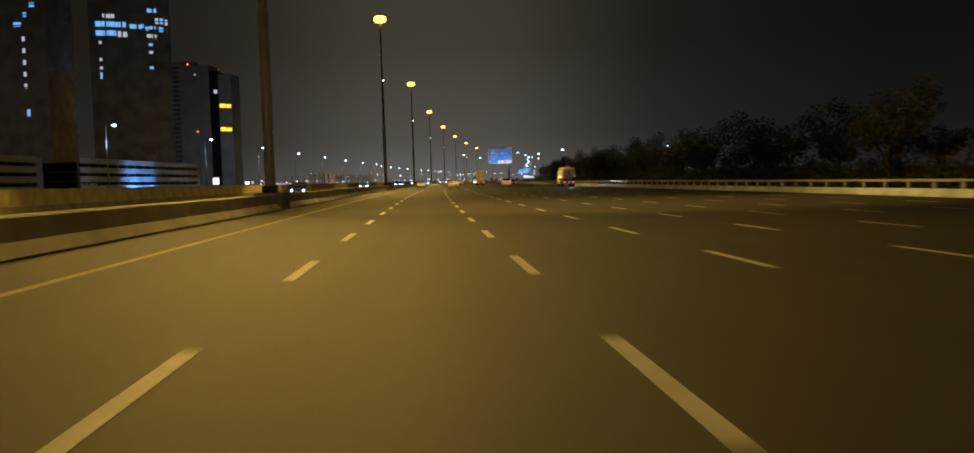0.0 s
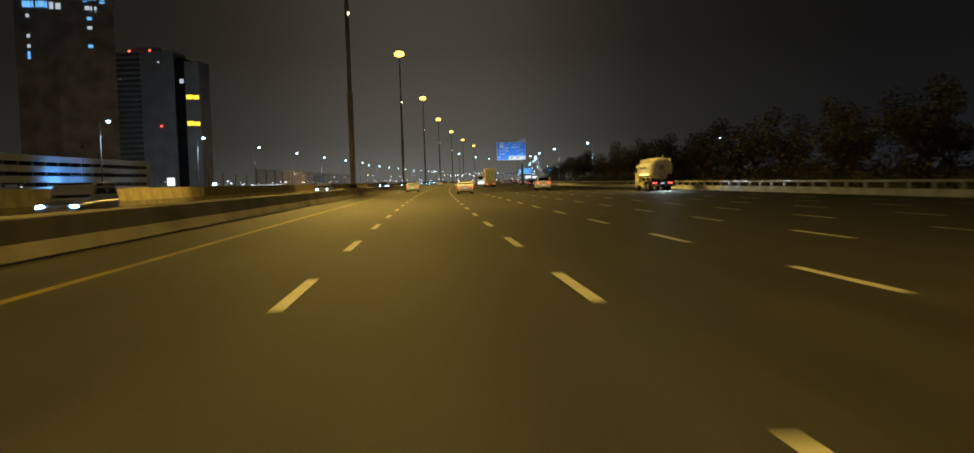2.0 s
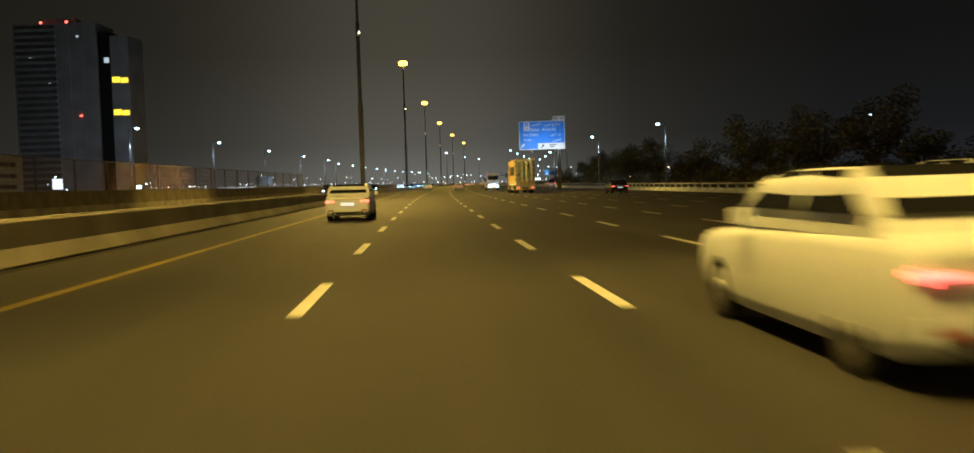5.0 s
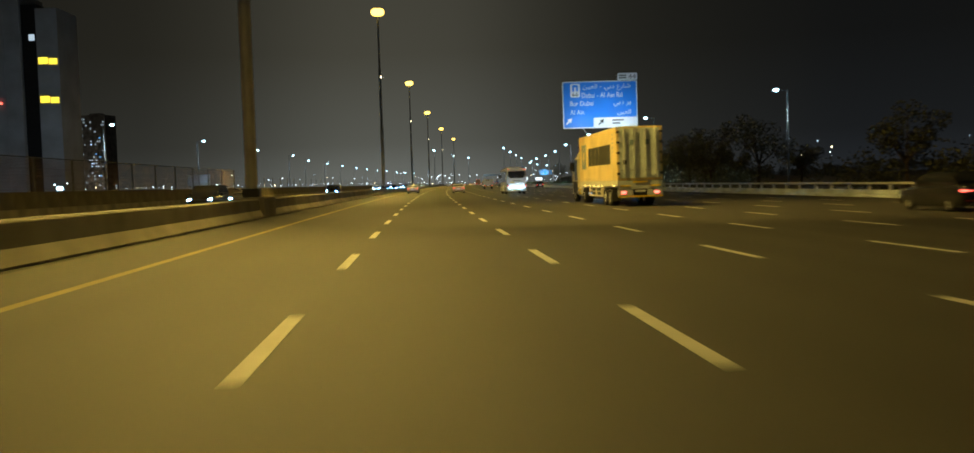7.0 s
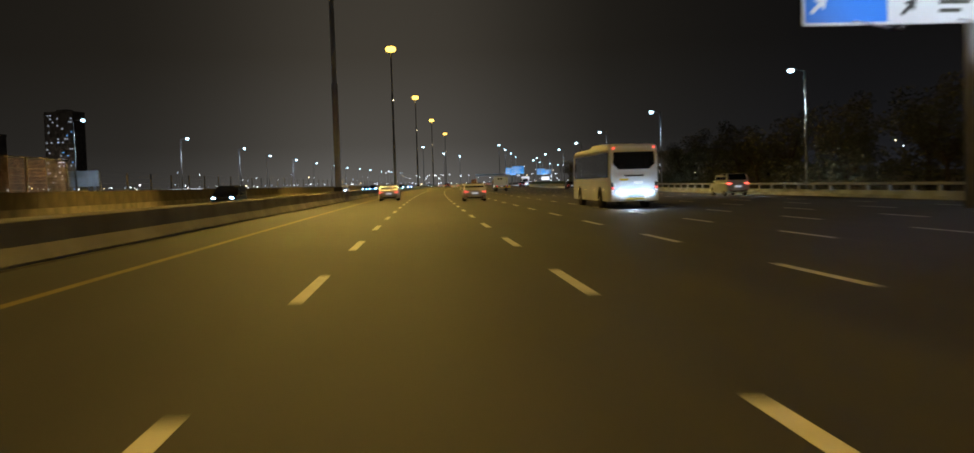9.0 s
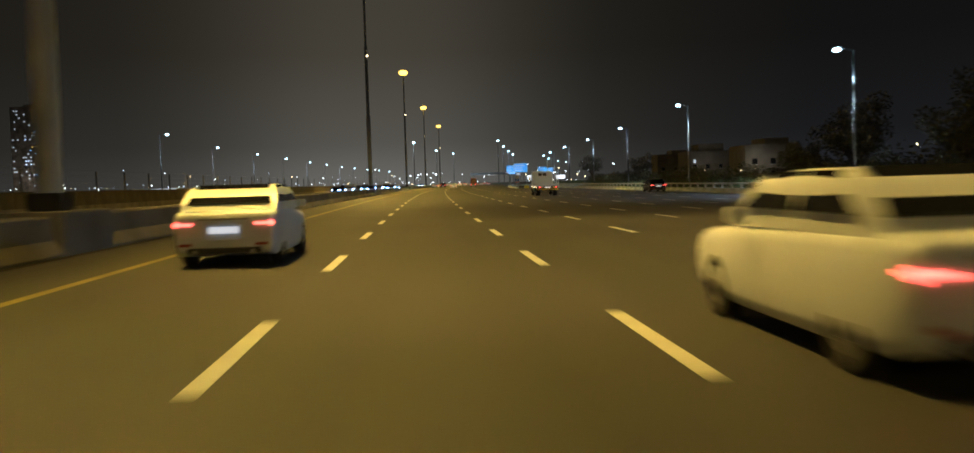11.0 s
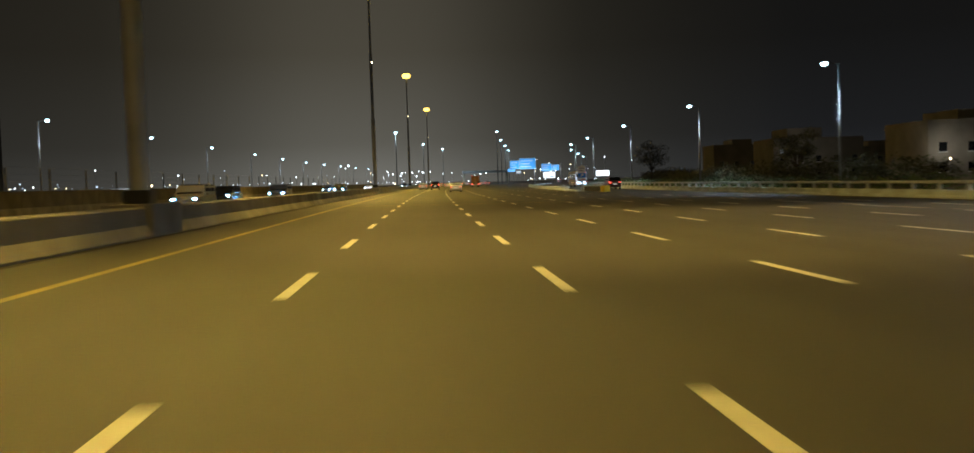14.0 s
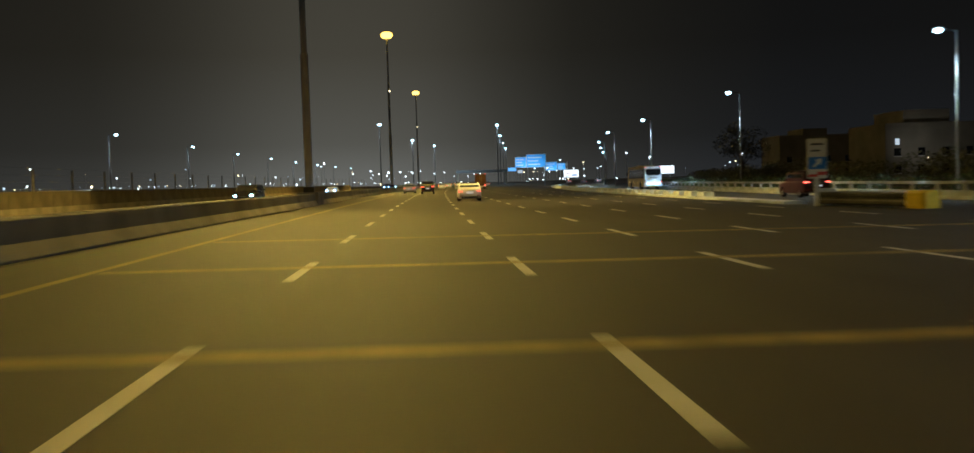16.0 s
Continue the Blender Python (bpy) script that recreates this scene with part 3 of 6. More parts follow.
def board(x0, x1, z0, z1, y=0.0, t=0.08, r=0.12):
    """A board with rounded corners."""
    bm = bmesh.new()
    ring = []
    for cx, cz, a0 in ((x1 - r, z1 - r, 0), (x0 + r, z1 - r, 90), (x0 + r, z0 + r, 180), (x1 - r, z0 + r, 270)):
        for k in range(5):
            a = radians(a0 + 22.5 * k)
            ring.append((cx + r * math.cos(a), cz + r * math.sin(a)))
    front = [bm.verts.new((x, y - t / 2, z)) for x, z in ring]
    back = [bm.verts.new((x, y + t / 2, z)) for x, z in ring]
    bm.faces.new(front)
    bm.faces.new(list(reversed(back)))
    for i in range(len(ring)):
        j = (i + 1) % len(ring)
        bm.faces.new((front[j], front[i], back[i], back[j]))
    bmesh.ops.recalc_face_normals(bm, faces=bm.faces)
    return bm


sign = thing("direction_sign", "large blue cantilever direction sign with white lettering", "road sign", on_road(335.2, 0, 0))
post = part("post", tube(bmesh.new(), (22.4, 0.62, -0.6), (22.4, 0.62, 12.0), 0.34, 0.28, 16), POLE_PAINT, sign, smooth=True)
part("arm", tube(bmesh.new(), (22.4, 0.62, 9.9), (15.4, 0.62, 9.9), 0.26, 0.22, 16), POLE_PAINT, sign, smooth=True)
for x in (16.5, 19.3, 21.4):
    part("bracket", boxes((x - 0.06, x + 0.06, 0.06, 0.45, 7.4, 12.2)), STEEL, sign)
face = part("board", board(15.03, 23.5, 7.2, 12.45), SIGN_WHITE, sign, "white rim of the sign board")
part("blue_field", board(15.13, 23.4, 7.3, 12.35, -0.045, 0.02), SIGN_BLUE, face, "blue reflective field")
part("exit_field", board(18.48, 23.42, 7.28, 8.36, -0.062, 0.02), SIGN_WHITE, face, "white exit panel")
part("exit_tab", board(21.33, 23.55, 12.5, 13.3, -0.02, 0.06), SIGN_WHITE, sign, "white exit number tab")
part("road_shield", board(15.92, 17.0, 10.69, 12.2, -0.062, 0.02, 0.15), SIGN_WHITE, face, "white road shield")
part("shield_mark", boxes((16.12, 16.36, -0.085, -0.07, 11.35, 12.0), (16.56, 16.8, -0.085, -0.07, 11.35, 12.0), (16.2, 16.72, -0.084, -0.071, 11.8, 12.08)), SIGN_BLUE, face, "blue mark on the shield")
fitted_words("66", 16.1, 16.82, 10.8, 11.25, DARK, face, -0.075)
fitted_words("44", 22.54, 23.4, 12.62, 13.15, DARK, face, -0.055)
bars(face, BAR_GREY, (21.45, 22.3, 12.95, 13.1), (21.45, 22.3, 12.68, 12.83))
fitted_words("Dubai - Al Ain Rd", 17.2, 21.8, 10.6, 11.17, SIGN_WHITE, face, -0.06)
fitted_words("Bur Dubai", 15.86, 18.5, 9.72, 10.25, SIGN_WHITE, face, -0.06)
fitted_words("Al Ain", 15.86, 17.42, 8.76, 9.27, SIGN_WHITE, face, -0.06)
LINE_1 = "\uFEE6\uFEF4\uFECC\uFEDF\uFE8D - \uFEF2\uFE91\uFEA9 \uFEC9\uFEAD\uFE8E\uFEB7"
LINE_2 = "\uFEF2\uFE91\uFEA9 \uFEAE\uFE91"
LINE_3 = "\uFEE6\uFEF4\uFECC\uFEDF\uFE8D"
fitted_words(LINE_1, 17.3, 22.75, 11.36, 12.12, SIGN_WHITE, face, -0.06)
fitted_words(LINE_2, 20.8, 22.75, 9.5, 10.16, SIGN_WHITE, face, -0.06)
fitted_words(LINE_3, 21.2, 22.75, 8.55, 9.2, SIGN_WHITE, face, -0.06)
part("arrow", arrow(15.32, 7.62, 0.72, -0.06), SIGN_WHITE, face, "white arrow")
part("arrow", arrow(19.0, 7.5, 0.68, -0.075), DARK, face, "black arrow")
bars(face, BAR_GREY, (20.6, 21.9, 7.95, 8.12), (20.6, 21.5, 7.62, 7.78), y=-0.085)
# Floodlights added to brighten the board, which only reflects headlights.
for x in (17.1, 21.4):
    fixture = part("added_sign_lamp", boxes((x - 0.22, x + 0.22, -3.5, -3.3, 6.42, 6.54), bevel=0.02), DARK, sign, "added small dark floodlight below the board")
    part("lamp_arm", tube(bmesh.new(), (x, -3.4, 6.46), (x, 0.1, 7.4), 0.03, 0.03, 6), STEEL, fixture)
    spot("sign_fill_light", P(335.2, x, 0) + Vector((0, -3.5, 6.6)), P(335.2, x, 10.9), 760, (0.85, 0.93, 1.0), 150, 0.15)

gore = thing("exit_board", "upright white and blue exit board on a post", "road sign", on_road(582, 18.5, -0.25))
part("post", boxes((-0.1, 0.1, 0.03, 0.15, 0, 3.0)), STEEL, gore)
gb = part("board", board(-0.47, 0.47, 1.35, 3.2, 0, 0.05, 0.08), SIGN_WHITE, gore, "white reflective board")
part("arrow_field", board(-0.44, 0.44, 1.78, 2.35, -0.03, 0.016, 0.03), SIGN_BLUE, gb, "blue arrow field")
part("arrow", arrow(-0.22, 1.85, 0.44, -0.042), SIGN_WHITE, gb)
part("red_stripe", boxes((-0.44, 0.02, -0.035, -0.026, 1.42, 1.55), (-0.02, 0.44, -0.034, -0.027, 1.5, 1.66)), SIGN_RED, gb, "red stripe")
bars(gb, BAR_GREY, (-0.3, 0.3, 2.9, 2.98), (-0.3, 0.14, 2.6, 2.68), y=-0.035, t=0.009)

cushion = thing("crash_cushion", "dark folded-steel crash cushion with a yellow nose", "crash cushion", on_road(575.4, 20.35, -0.24, 8.0))
nose_bm = loft([[(x * w, y, z) for x, z in ((-0.46, 0.06), (0.46, 0.06), (0.46, 0.68), (0.36, 0.78), (-0.36, 0.78), (-0.46, 0.68))] for y, w in ((0.0, 0.72), (0.12, 0.92), (0.35, 1.0), (1.05, 1.0))])
part("nose", nose_bm, HAZARD, cushion, "yellow plastic nose")
part("ground_rail", boxes((-0.12, 0.12, 0.6, 7.4, 0.0, 0.06)), STEEL, cushion)
for k in range(6):
    y = 1.1 + k * 1.04
    part("diaphragm", boxes((-0.4, 0.4, y, y + 0.06, 0.05, 0.72), bevel=0.01), STEEL, cushion)
    for side in (-1, 1):
        fold = [(0.42, 0.14), (0.47, 0.20), (0.47, 0.32), (0.42, 0.38), (0.42, 0.46), (0.47, 0.52), (0.47, 0.64), (0.42, 0.70)]
        fold = fold + [(x - 0.02, z) for x, z in reversed(fold)]
        part("fender_panel", loft([[(side * (x + o), yy, z) for x, z in fold] for yy, o in ((y, 0.022), (y + 1.12, 0.0))]), BAR_GREY, cushion)
part("backstop", boxes((-0.45, 0.45, 7.36, 7.8, 0.0, 0.85), bevel=0.04), ROADSIDE, cushion, "pale concrete backstop")


def gantry(s, u0, u1, z0, z1, panels, words):
    g = thing("sign_gantry", words, "road sign", on_road(s, 0, 0))
    part("leg", tube(bmesh.new(), (u1 - 0.6, 0.6, -0.6), (u1 - 0.6, 0.6, z1), 0.22, 0.18, 12), MAST_PAINT, g)
    part("beam", boxes((u0 + 0.5, u1 - 0.4, 0.35, 0.85, z1 - 1.8, z1 - 1.3), bevel=0.03), MAST_PAINT, g)
    for a, b, c, d in panels:
        p = part("board", board(a, b, c, d), SIGN_WHITE, g, "white rim of a sign board")
        part("blue_field", board(a + 0.1, b - 0.1, c + 0.1, d - 0.1, -0.045, 0.02), FAR_BLUE, p, "blue reflective field")
        h = d - c
        bars(p, SIGN_WHITE, *[(a + 0.5, a + (b - a) * f, c + h * k, c + h * k + 0.34) for k, f in ((0.72, 0.8), (0.46, 0.62), (0.2, 0.7))], y=-0.07, label="white word too far to read")
        # Unseen lamp added to brighten each far board.
        spot("sign_fill_light", P(s, (a + b) / 2, 0) + Vector((0, -5.0, c - 1.6)), P(s, (a + b) / 2, (c + d) / 2 + 1), 1500, (0.85, 0.93, 1.0), 140, 0.2)
    return g


gantry(910, 25.8, 38.2, 6.8, 12.2, [(25.8, 30.3, 6.8, 11.0), (30.4, 38.2, 6.8, 12.0)], "far overhead gantry with two blue direction signs")
gantry(1100, 47.5, 62, 7.3, 12.4, [(48.2, 55.3, 7.3, 12.4), (55.6, 60.4, 7.6, 11.6)], "very far overhead gantry with blue direction signs")
def lit_board(s, u0, u1, z0, z1, label, glow):
    """A glowing board on two posts, seen from the motorway."""
    w = (u1 - u0) / 2
    bill = thing("lit_billboard", label, "billboard", on_road(s, (u0 + u1) / 2, -0.6))
    for x in (-w * 0.6, w * 0.6):
        part("post", boxes((x - 0.09, x + 0.09, 0.1, 0.28, 0, z0 + 0.7)), POLE_PAINT, bill)
    part("frame", board(-w - 0.1, w + 0.1, z0 + 0.5, z1 + 0.7, 0.08, 0.12, 0.08), DARK, bill)
    part("panel", board(-w, w, z0 + 0.6, z1 + 0.6, 0, 0.1, 0.06), glow, bill, "pale glowing panel")
    return bill


lit_board(705, 39.9, 43.3, 2.0, 3.35, "small pale lit board beside the slip road", PLATE_GLOW)
ad = lit_board(800, 34.4, 38.5, 2.1, 4.1, "pale lit advertising board beyond the gore", PLATE_GLOW)
bars(ad, RED_PAINT, (-1.6, -0.2, 3.6, 3.9), y=-0.07, label="red block of the advert")
bars(ad, SIGN_BLUE, (0.1, 1.7, 3.0, 3.5), (-1.6, -0.5, 2.9, 3.2), y=-0.07, label="blue block of the advert")
lit_board(441, -116.8, -113.8, 3.3, 6.5, "bright bluish lit panel beside the car park", PLATE_GLOW)
lit_board(1085, 25.6, 30.4, 7.5, 9.5, "far lit blue board over the lanes", BLUE_WINDOW)
lit_board(1090, 31.2, 34.1, 6.3, 7.9, "small far white lit board", PALE_WINDOW)


# ---- vehicles: x to their right, y forwards, the tail at y = 0 ----
def wheel(parent, x, y, r, w, rim=RIM):
    """A tyre with rounded shoulders and a dished rim; x is the outer face."""
    side = 1 if x > 0 else -1
    rows = [(0.62 * r, 0.0), (0.9 * r, 0.0), (r, 0.12 * w), (r, 0.88 * w), (0.9 * r, w), (0.62 * r, w)]
    rings = []
    for k in range(20):
        a = 2 * math.pi * k / 20
        rings.append([(x - side * d, y + q * math.cos(a), r + q * math.sin(a)) for q, d in rows])
    bm = bmesh.new()
    vs = [[bm.verts.new(p) for p in ring] for ring in rings]
    for a, b in zip(vs, vs[1:] + vs[:1]):
        for j in range(6):
            bm.faces.new((a[j], a[(j + 1) % 6], b[(j + 1) % 6], b[j]))
    bmesh.ops.recalc_face_normals(bm, faces=bm.faces)
    tyre = part("wheel", bm, RUBBER, parent, smooth=True)
    hub = bmesh.new()
    tube(hub, (x - side * 0.03, y, r), (x - side * (w - 0.04), y, r), 0.62 * r, 0.6 * r, 20)
    tube(hub, (x + side * 0.02, y, r), (x - side * 0.06, y, r), 0.2 * r, 0.26 * r, 10)
    part("rim", hub, rim, tyre)
    return tyre


def ring_at(y, w, z0, z1, tuck=0.9, crown=0.86):
    """A section across a car body: w half width, z0 sill, z1 top."""
    m = (z0 + z1) / 2
    right = [(w * tuck, z0), (w * 0.96, z0 + 0.05), (w * 0.985, z0 + 0.14), (w, m - 0.08), (w, m + 0.06), (w * 0.985, z1 - 0.12), (w * 0.955, z1 - 0.05), (w * 0.91, z1 - 0.012), (w * crown, z1)]
    return [(x, y, z) for x, z in right] + [(-x, y, z) for x, z in reversed(right)]


def car(label, at, paint, style="sedan", lit="tail", width=1.84, category="car", group="cars on the motorway"):
    h = {"sedan": 1.46, "suv": 1.78}[style]
    length = {"sedan": 4.65, "suv": 4.75}[style]
    clear = {"sedan": 0.2, "suv": 0.28}[style]
    deck = {"sedan": 1.02, "suv": 1.12}[style]
    w = width / 2
    c = thing("car" if style == "sedan" else "suv", label, category, at, group)
    rows = [(0.0, w * 0.86, clear + 0.16, deck - 0.14), (0.025, w * 0.91, clear + 0.12, deck - 0.07), (0.07, w * 0.95, clear + 0.08, deck - 0.03), (0.18, w * 0.98, clear + 0.04, deck - 0.01), (0.45, w, clear, deck), (1.6, w, clear - 0.02, deck - 0.02), (length - 1.5, w, clear - 0.02, deck - 0.06),
            (length - 0.5, w * 0.97, clear, deck - 0.13), (length - 0.08, w * 0.9, clear + 0.06, deck - 0.2), (length, w * 0.82, clear + 0.16, deck - 0.27)]
    body = soften(part("body", loft([ring_at(*r) for r in rows]), paint, c))
    # cabin: foot and roof corners
    fy0, fy1, ry0, ry1 = (0.42, length - 1.35, 1.2, length - 2.25) if style == "sedan" else (0.12, length - 1.35, 0.42, length - 2.1)
    fw, rw, zf = w * 0.93, w * 0.74 if style == "sedan" else w * 0.8, deck - 0.06
    ym = (ry0 + ry1) / 2
    sections = []
    for k in range(9):
        f = k / 8
        sections.append([(fw - (fw - rw) * f + 0.05 * math.sin(f * math.pi), fy0 + (ry0 - fy0) * f, fy1 + (ry1 - fy1) * f, zf + (h - zf) * math.sin(f * math.pi / 2) ** 0.9)])
    bm = bmesh.new()
    rings = []
    for (ww, ya, yb, z), in sections:
        rings.append([bm.verts.new(p) for p in ((-ww, ya, z), (ww, ya, z), (ww, ym, z + 0.02), (ww, yb, z), (-ww, yb, z), (-ww, ym, z + 0.02))])
    for a, b in zip(rings, rings[1:]):
        for j in range(6):
            bm.faces.new((a[j], a[(j + 1) % 6], b[(j + 1) % 6], b[j]))
    bm.faces.new(rings[-1])
    soften(part("cabin", bm, paint, c), 50)
    A = lambda f, sx, ys: (sx * (fw - (fw - rw) * f + 0.05 * math.sin(f * math.pi)), (fy0 + (ry0 - fy0) * f) if ys == 0 else (fy1 + (ry1 - fy1) * f) if ys == 1 else ym, zf + (h - zf) * math.sin(f * math.pi / 2) ** 0.9)
    for name, quad, cut in (("rear_window", (A(0.18, -1, 0), A(0.18, 1, 0), A(0.86, 1, 0), A(0.86, -1, 0)), (0.06, 0.94)),
                            ("windscreen", (A(0.1, 1, 1), A(0.1, -1, 1), A(0.9, -1, 1), A(0.9, 1, 1)), (0.04, 0.96)),
                            ("side_window", (A(0.2, 1, 0), A(0.2, 1, 2), A(0.85, 1, 2), A(0.85, 1, 0)), (0.14, 0.96)),
                            ("side_window", (A(0.2, 1, 2), A(0.2, 1, 1), A(0.85, 1, 1), A(0.85, 1, 2)), (0.04, 0.86)),
                            ("side_window", (A(0.2, -1, 2), A(0.2, -1, 0), A(0.85, -1, 0), A(0.85, -1, 2)), (0.04, 0.86)),
                            ("side_window", (A(0.2, -1, 1), A(0.2, -1, 2), A(0.85, -1, 2), A(0.85, -1, 1)), (0.14, 0.96))):
        part(name, plate(quad, cut[0], cut[1], 0.0, 1.0, 0.035), GLASS, c, "dark tinted glass")
    lift = 0.0 if style == "sedan" else 0.12
    for sx in (-1, 1):
        x0, x1 = sorted((sx * w * 0.56, sx * w * 0.955))
        part("tail_light", boxes((x0, x1, -0.02, 0.24, deck - 0.285 + lift, deck - 0.185 + lift), bevel=0.03), TAIL_GLOW if lit == "tail" else RED_PAINT, c, "red tail light")
        x0, x1 = sorted((sx * w * 0.58, sx * w * 0.84))
        part("headlight", boxes((x0, x1, length - 0.2, length + 0.03, deck - 0.33, deck - 0.18), bevel=0.05), HEAD_GLOW if lit == "off" else SIGN_WHITE, c, "white headlight")
        x0, x1 = sorted((sx * w * 1.0, sx * (w + 0.17)))
        part("mirror", boxes((x0, x1, length - 1.95, length - 1.8, deck - 0.02, deck + 0.13), bevel=0.02), paint, c)
        for y in (0.88, length - 0.92):
            wheel(c, sx * (w - 0.01), y, 0.33 if style == "sedan" else 0.37, 0.22)
    part("bumper", boxes((-w * 0.9, w * 0.9, -0.06, 0.2, clear + 0.12, clear + 0.36), bevel=0.05), paint, c)
    for sx in (-1, 1):
        x0, x1 = sorted((sx * w * 0.6, sx * w * 0.84))
        part("reflector", boxes((x0, x1, -0.075, 0.0, clear + 0.20, clear + 0.25), bevel=0.008), RED_PAINT, c, "red bumper reflector")
        part("exhaust_tip", tube(bmesh.new(), (sx * w * 0.55, -0.085, clear + 0.09), (sx * w * 0.55, 0.05, clear + 0.09), 0.045, 0.045, 10), RIM, c)
    part("bumper_trim", boxes((-w * 0.7, w * 0.7, -0.075, 0.1, clear + 0.06, clear + 0.17), bevel=0.02), DARK, c, "black lower trim")
    part("number_plate", boxes((-0.26, 0.26, -0.035, 0.02, deck - 0.40, deck - 0.29)), PLATE_DIM if lit == "tail" else SIGN_WHITE, c, "lit number plate")
    part("trunk_trim", boxes((-w * 0.48, w * 0.48, -0.012, 0.05, deck - 0.17, deck - 0.14)), RIM, c, "chrome strip")
    part("brake_lamp", boxes((-0.2, 0.2, fy0 + (ry0 - fy0) * 0.9 - 0.05, fy0 + (ry0 - fy0) * 0.9, h - 0.06, h - 0.02)), TAIL_GLOW if lit == "tail" else RED_PAINT, c, "high red brake lamp")
    return c


def container_truck(at):
    c = thing("container_truck", "articulated lorry with a light grey shipping container tinted as lamp-lit", "truck", at)
    W, Z0, Z1, L = 1.22, 1.42, 4.32, 12.19
    cont = part("container", boxes((-W, W, 0.02, L, Z0, Z1)), CONTAINER_SIDE, c, "light grey steel shipping container with yellow lamp light in its colour")
    # frame posts and corrugation
    for f in ((-W - 0.015, -W + 0.12, -0.02, 0.16, Z0, Z1 + 0.01), (W - 0.12, W + 0.015, -0.02, 0.16, Z0, Z1 + 0.01), (-W - 0.015, -W + 0.1, L - 0.14, L + 0.02, Z0, Z1 + 0.01), (W - 0.1, W + 0.015, L - 0.14, L + 0.02, Z0, Z1 + 0.01)):
        part("corner_post", boxes(f, bevel=0.01), CONTAINER_SIDE, cont)
    for z0, z1 in ((Z1 - 0.1, Z1 + 0.012), (Z0 - 0.01, Z0 + 0.14)):
        part("end_rail", boxes((-W + 0.12, W - 0.12, -0.02, 0.14, z0, z1), bevel=0.01), CONTAINER_SIDE, cont)
    for sx in (-1, 1):
        for i in range(42):
            x0, x1 = sorted((sx * W, sx * (W + 0.012)))
            part("rib", boxes((x0, x1, 0.3 + i * 0.28, 0.44 + i * 0.28, Z0 + 0.16, Z1 - 0.12)), CONTAINER_SIDE, cont)
    for sx in (-1, 1):
        x0, x1 = sorted((sx * 0.012, sx * (W - 0.1)))
        door = part("door", boxes((x0, x1, -0.05, 0.03, Z0 + 0.13, Z1 - 0.1), bevel=0.015), CONTAINER_DOOR, cont, "grey scuffed container door with headlight glow in its colour")
        for x in (0.3, 0.86):
            part("locking_rod", tube(bmesh.new(), (sx * x, -0.085, Z0 + 0.1), (sx * x, -0.085, Z1 - 0.06), 0.022, 0.022, 8), STEEL, door)
            part("rod_handle", boxes((min(sx * x, sx * (x + 0.22)), max(sx * x, sx * (x + 0.22)), -0.11, -0.085, Z0 + 0.52, Z0 + 0.57)), STEEL, door)
        for k in range(5):
            z = Z0 + 0.3 + k * 0.56
            part("hinge", boxes((min(sx * (W - 0.14), sx * (W + 0.03)), max(sx * (W - 0.14), sx * (W + 0.03)), -0.075, -0.045, z, z + 0.13)), DARK, door)
        part("door_mark", boxes((sx * 0.42 - 0.12, sx * 0.42 + 0.12, -0.062, -0.05, Z1 - 1.0, Z1 - 0.72)), BLUE_PANEL, door, "small blue square mark")
    part("door_mark", boxes((-0.92, -0.7, -0.062, -0.05, Z0 + 0.85, Z0 + 1.1)), DARK, cont, "small dark square mark")
    x = -W - 0.024
    part("blue_mark", boxes((x, x + 0.02, 9.7, 11.2, 2.2, 3.75), bevel=0.004), BLUE_PANEL, cont, "blue-grey square panel on the side")
    star = bmesh.new()
    tips = [(0.62 if k % 2 == 0 else 0.2, math.pi * k / 7 + math.pi / 2) for k in range(14)]
    outer = [star.verts.new((x - 0.012, 10.45 + r * math.cos(a), 2.98 + r * math.sin(a))) for r, a in tips]
    inner = [star.verts.new((x + 0.004, v.co.y, v.co.z)) for v in outer]
    star.faces.new(outer)
    for k in range(14):
        star.faces.new((outer[k], outer[(k + 1) % 14], inner[(k + 1) % 14], inner[k]))
    bmesh.ops.recalc_face_normals(star, faces=star.faces)
    part("pale_mark", star, CONTAINER_SIDE, cont, "pale star-shaped mark")
    for k in range(6):                      # plain blocks in place of the name, each as large as a letter
        part("name_block", boxes((x, x + 0.02, 1.85 + 1.17 * k, 1.85 + 1.17 * k + 1.06, 2.35, 3.45), bevel=0.004), BAR_GREY, cont, "plain dark block in place of a letter")
    for k in range(5):
        part("small_bar", boxes((x, x + 0.02, 1.0, 1.25, 3.9 - k * 0.24, 4.02 - k * 0.24)), STEEL, cont, "small row of marks")
    # trailer
    ch = part("chassis", boxes((-1.2, -1.05, 0.1, 12.4, 1.18, 1.4), (1.05, 1.2, 0.1, 12.4, 1.18, 1.4), (-0.5, -0.35, 0.2, 12.6, 0.85, 1.36), (0.35, 0.5, 0.2, 12.6, 0.85, 1.36),
                               *[(-1.1, 1.1, y, y + 0.14, 1.05, 1.36) for y in (0.3, 2.4, 4.6, 6.8, 9.0, 11.2, 12.2)]), CREAM_PAINT, c, "pale steel trailer chassis")
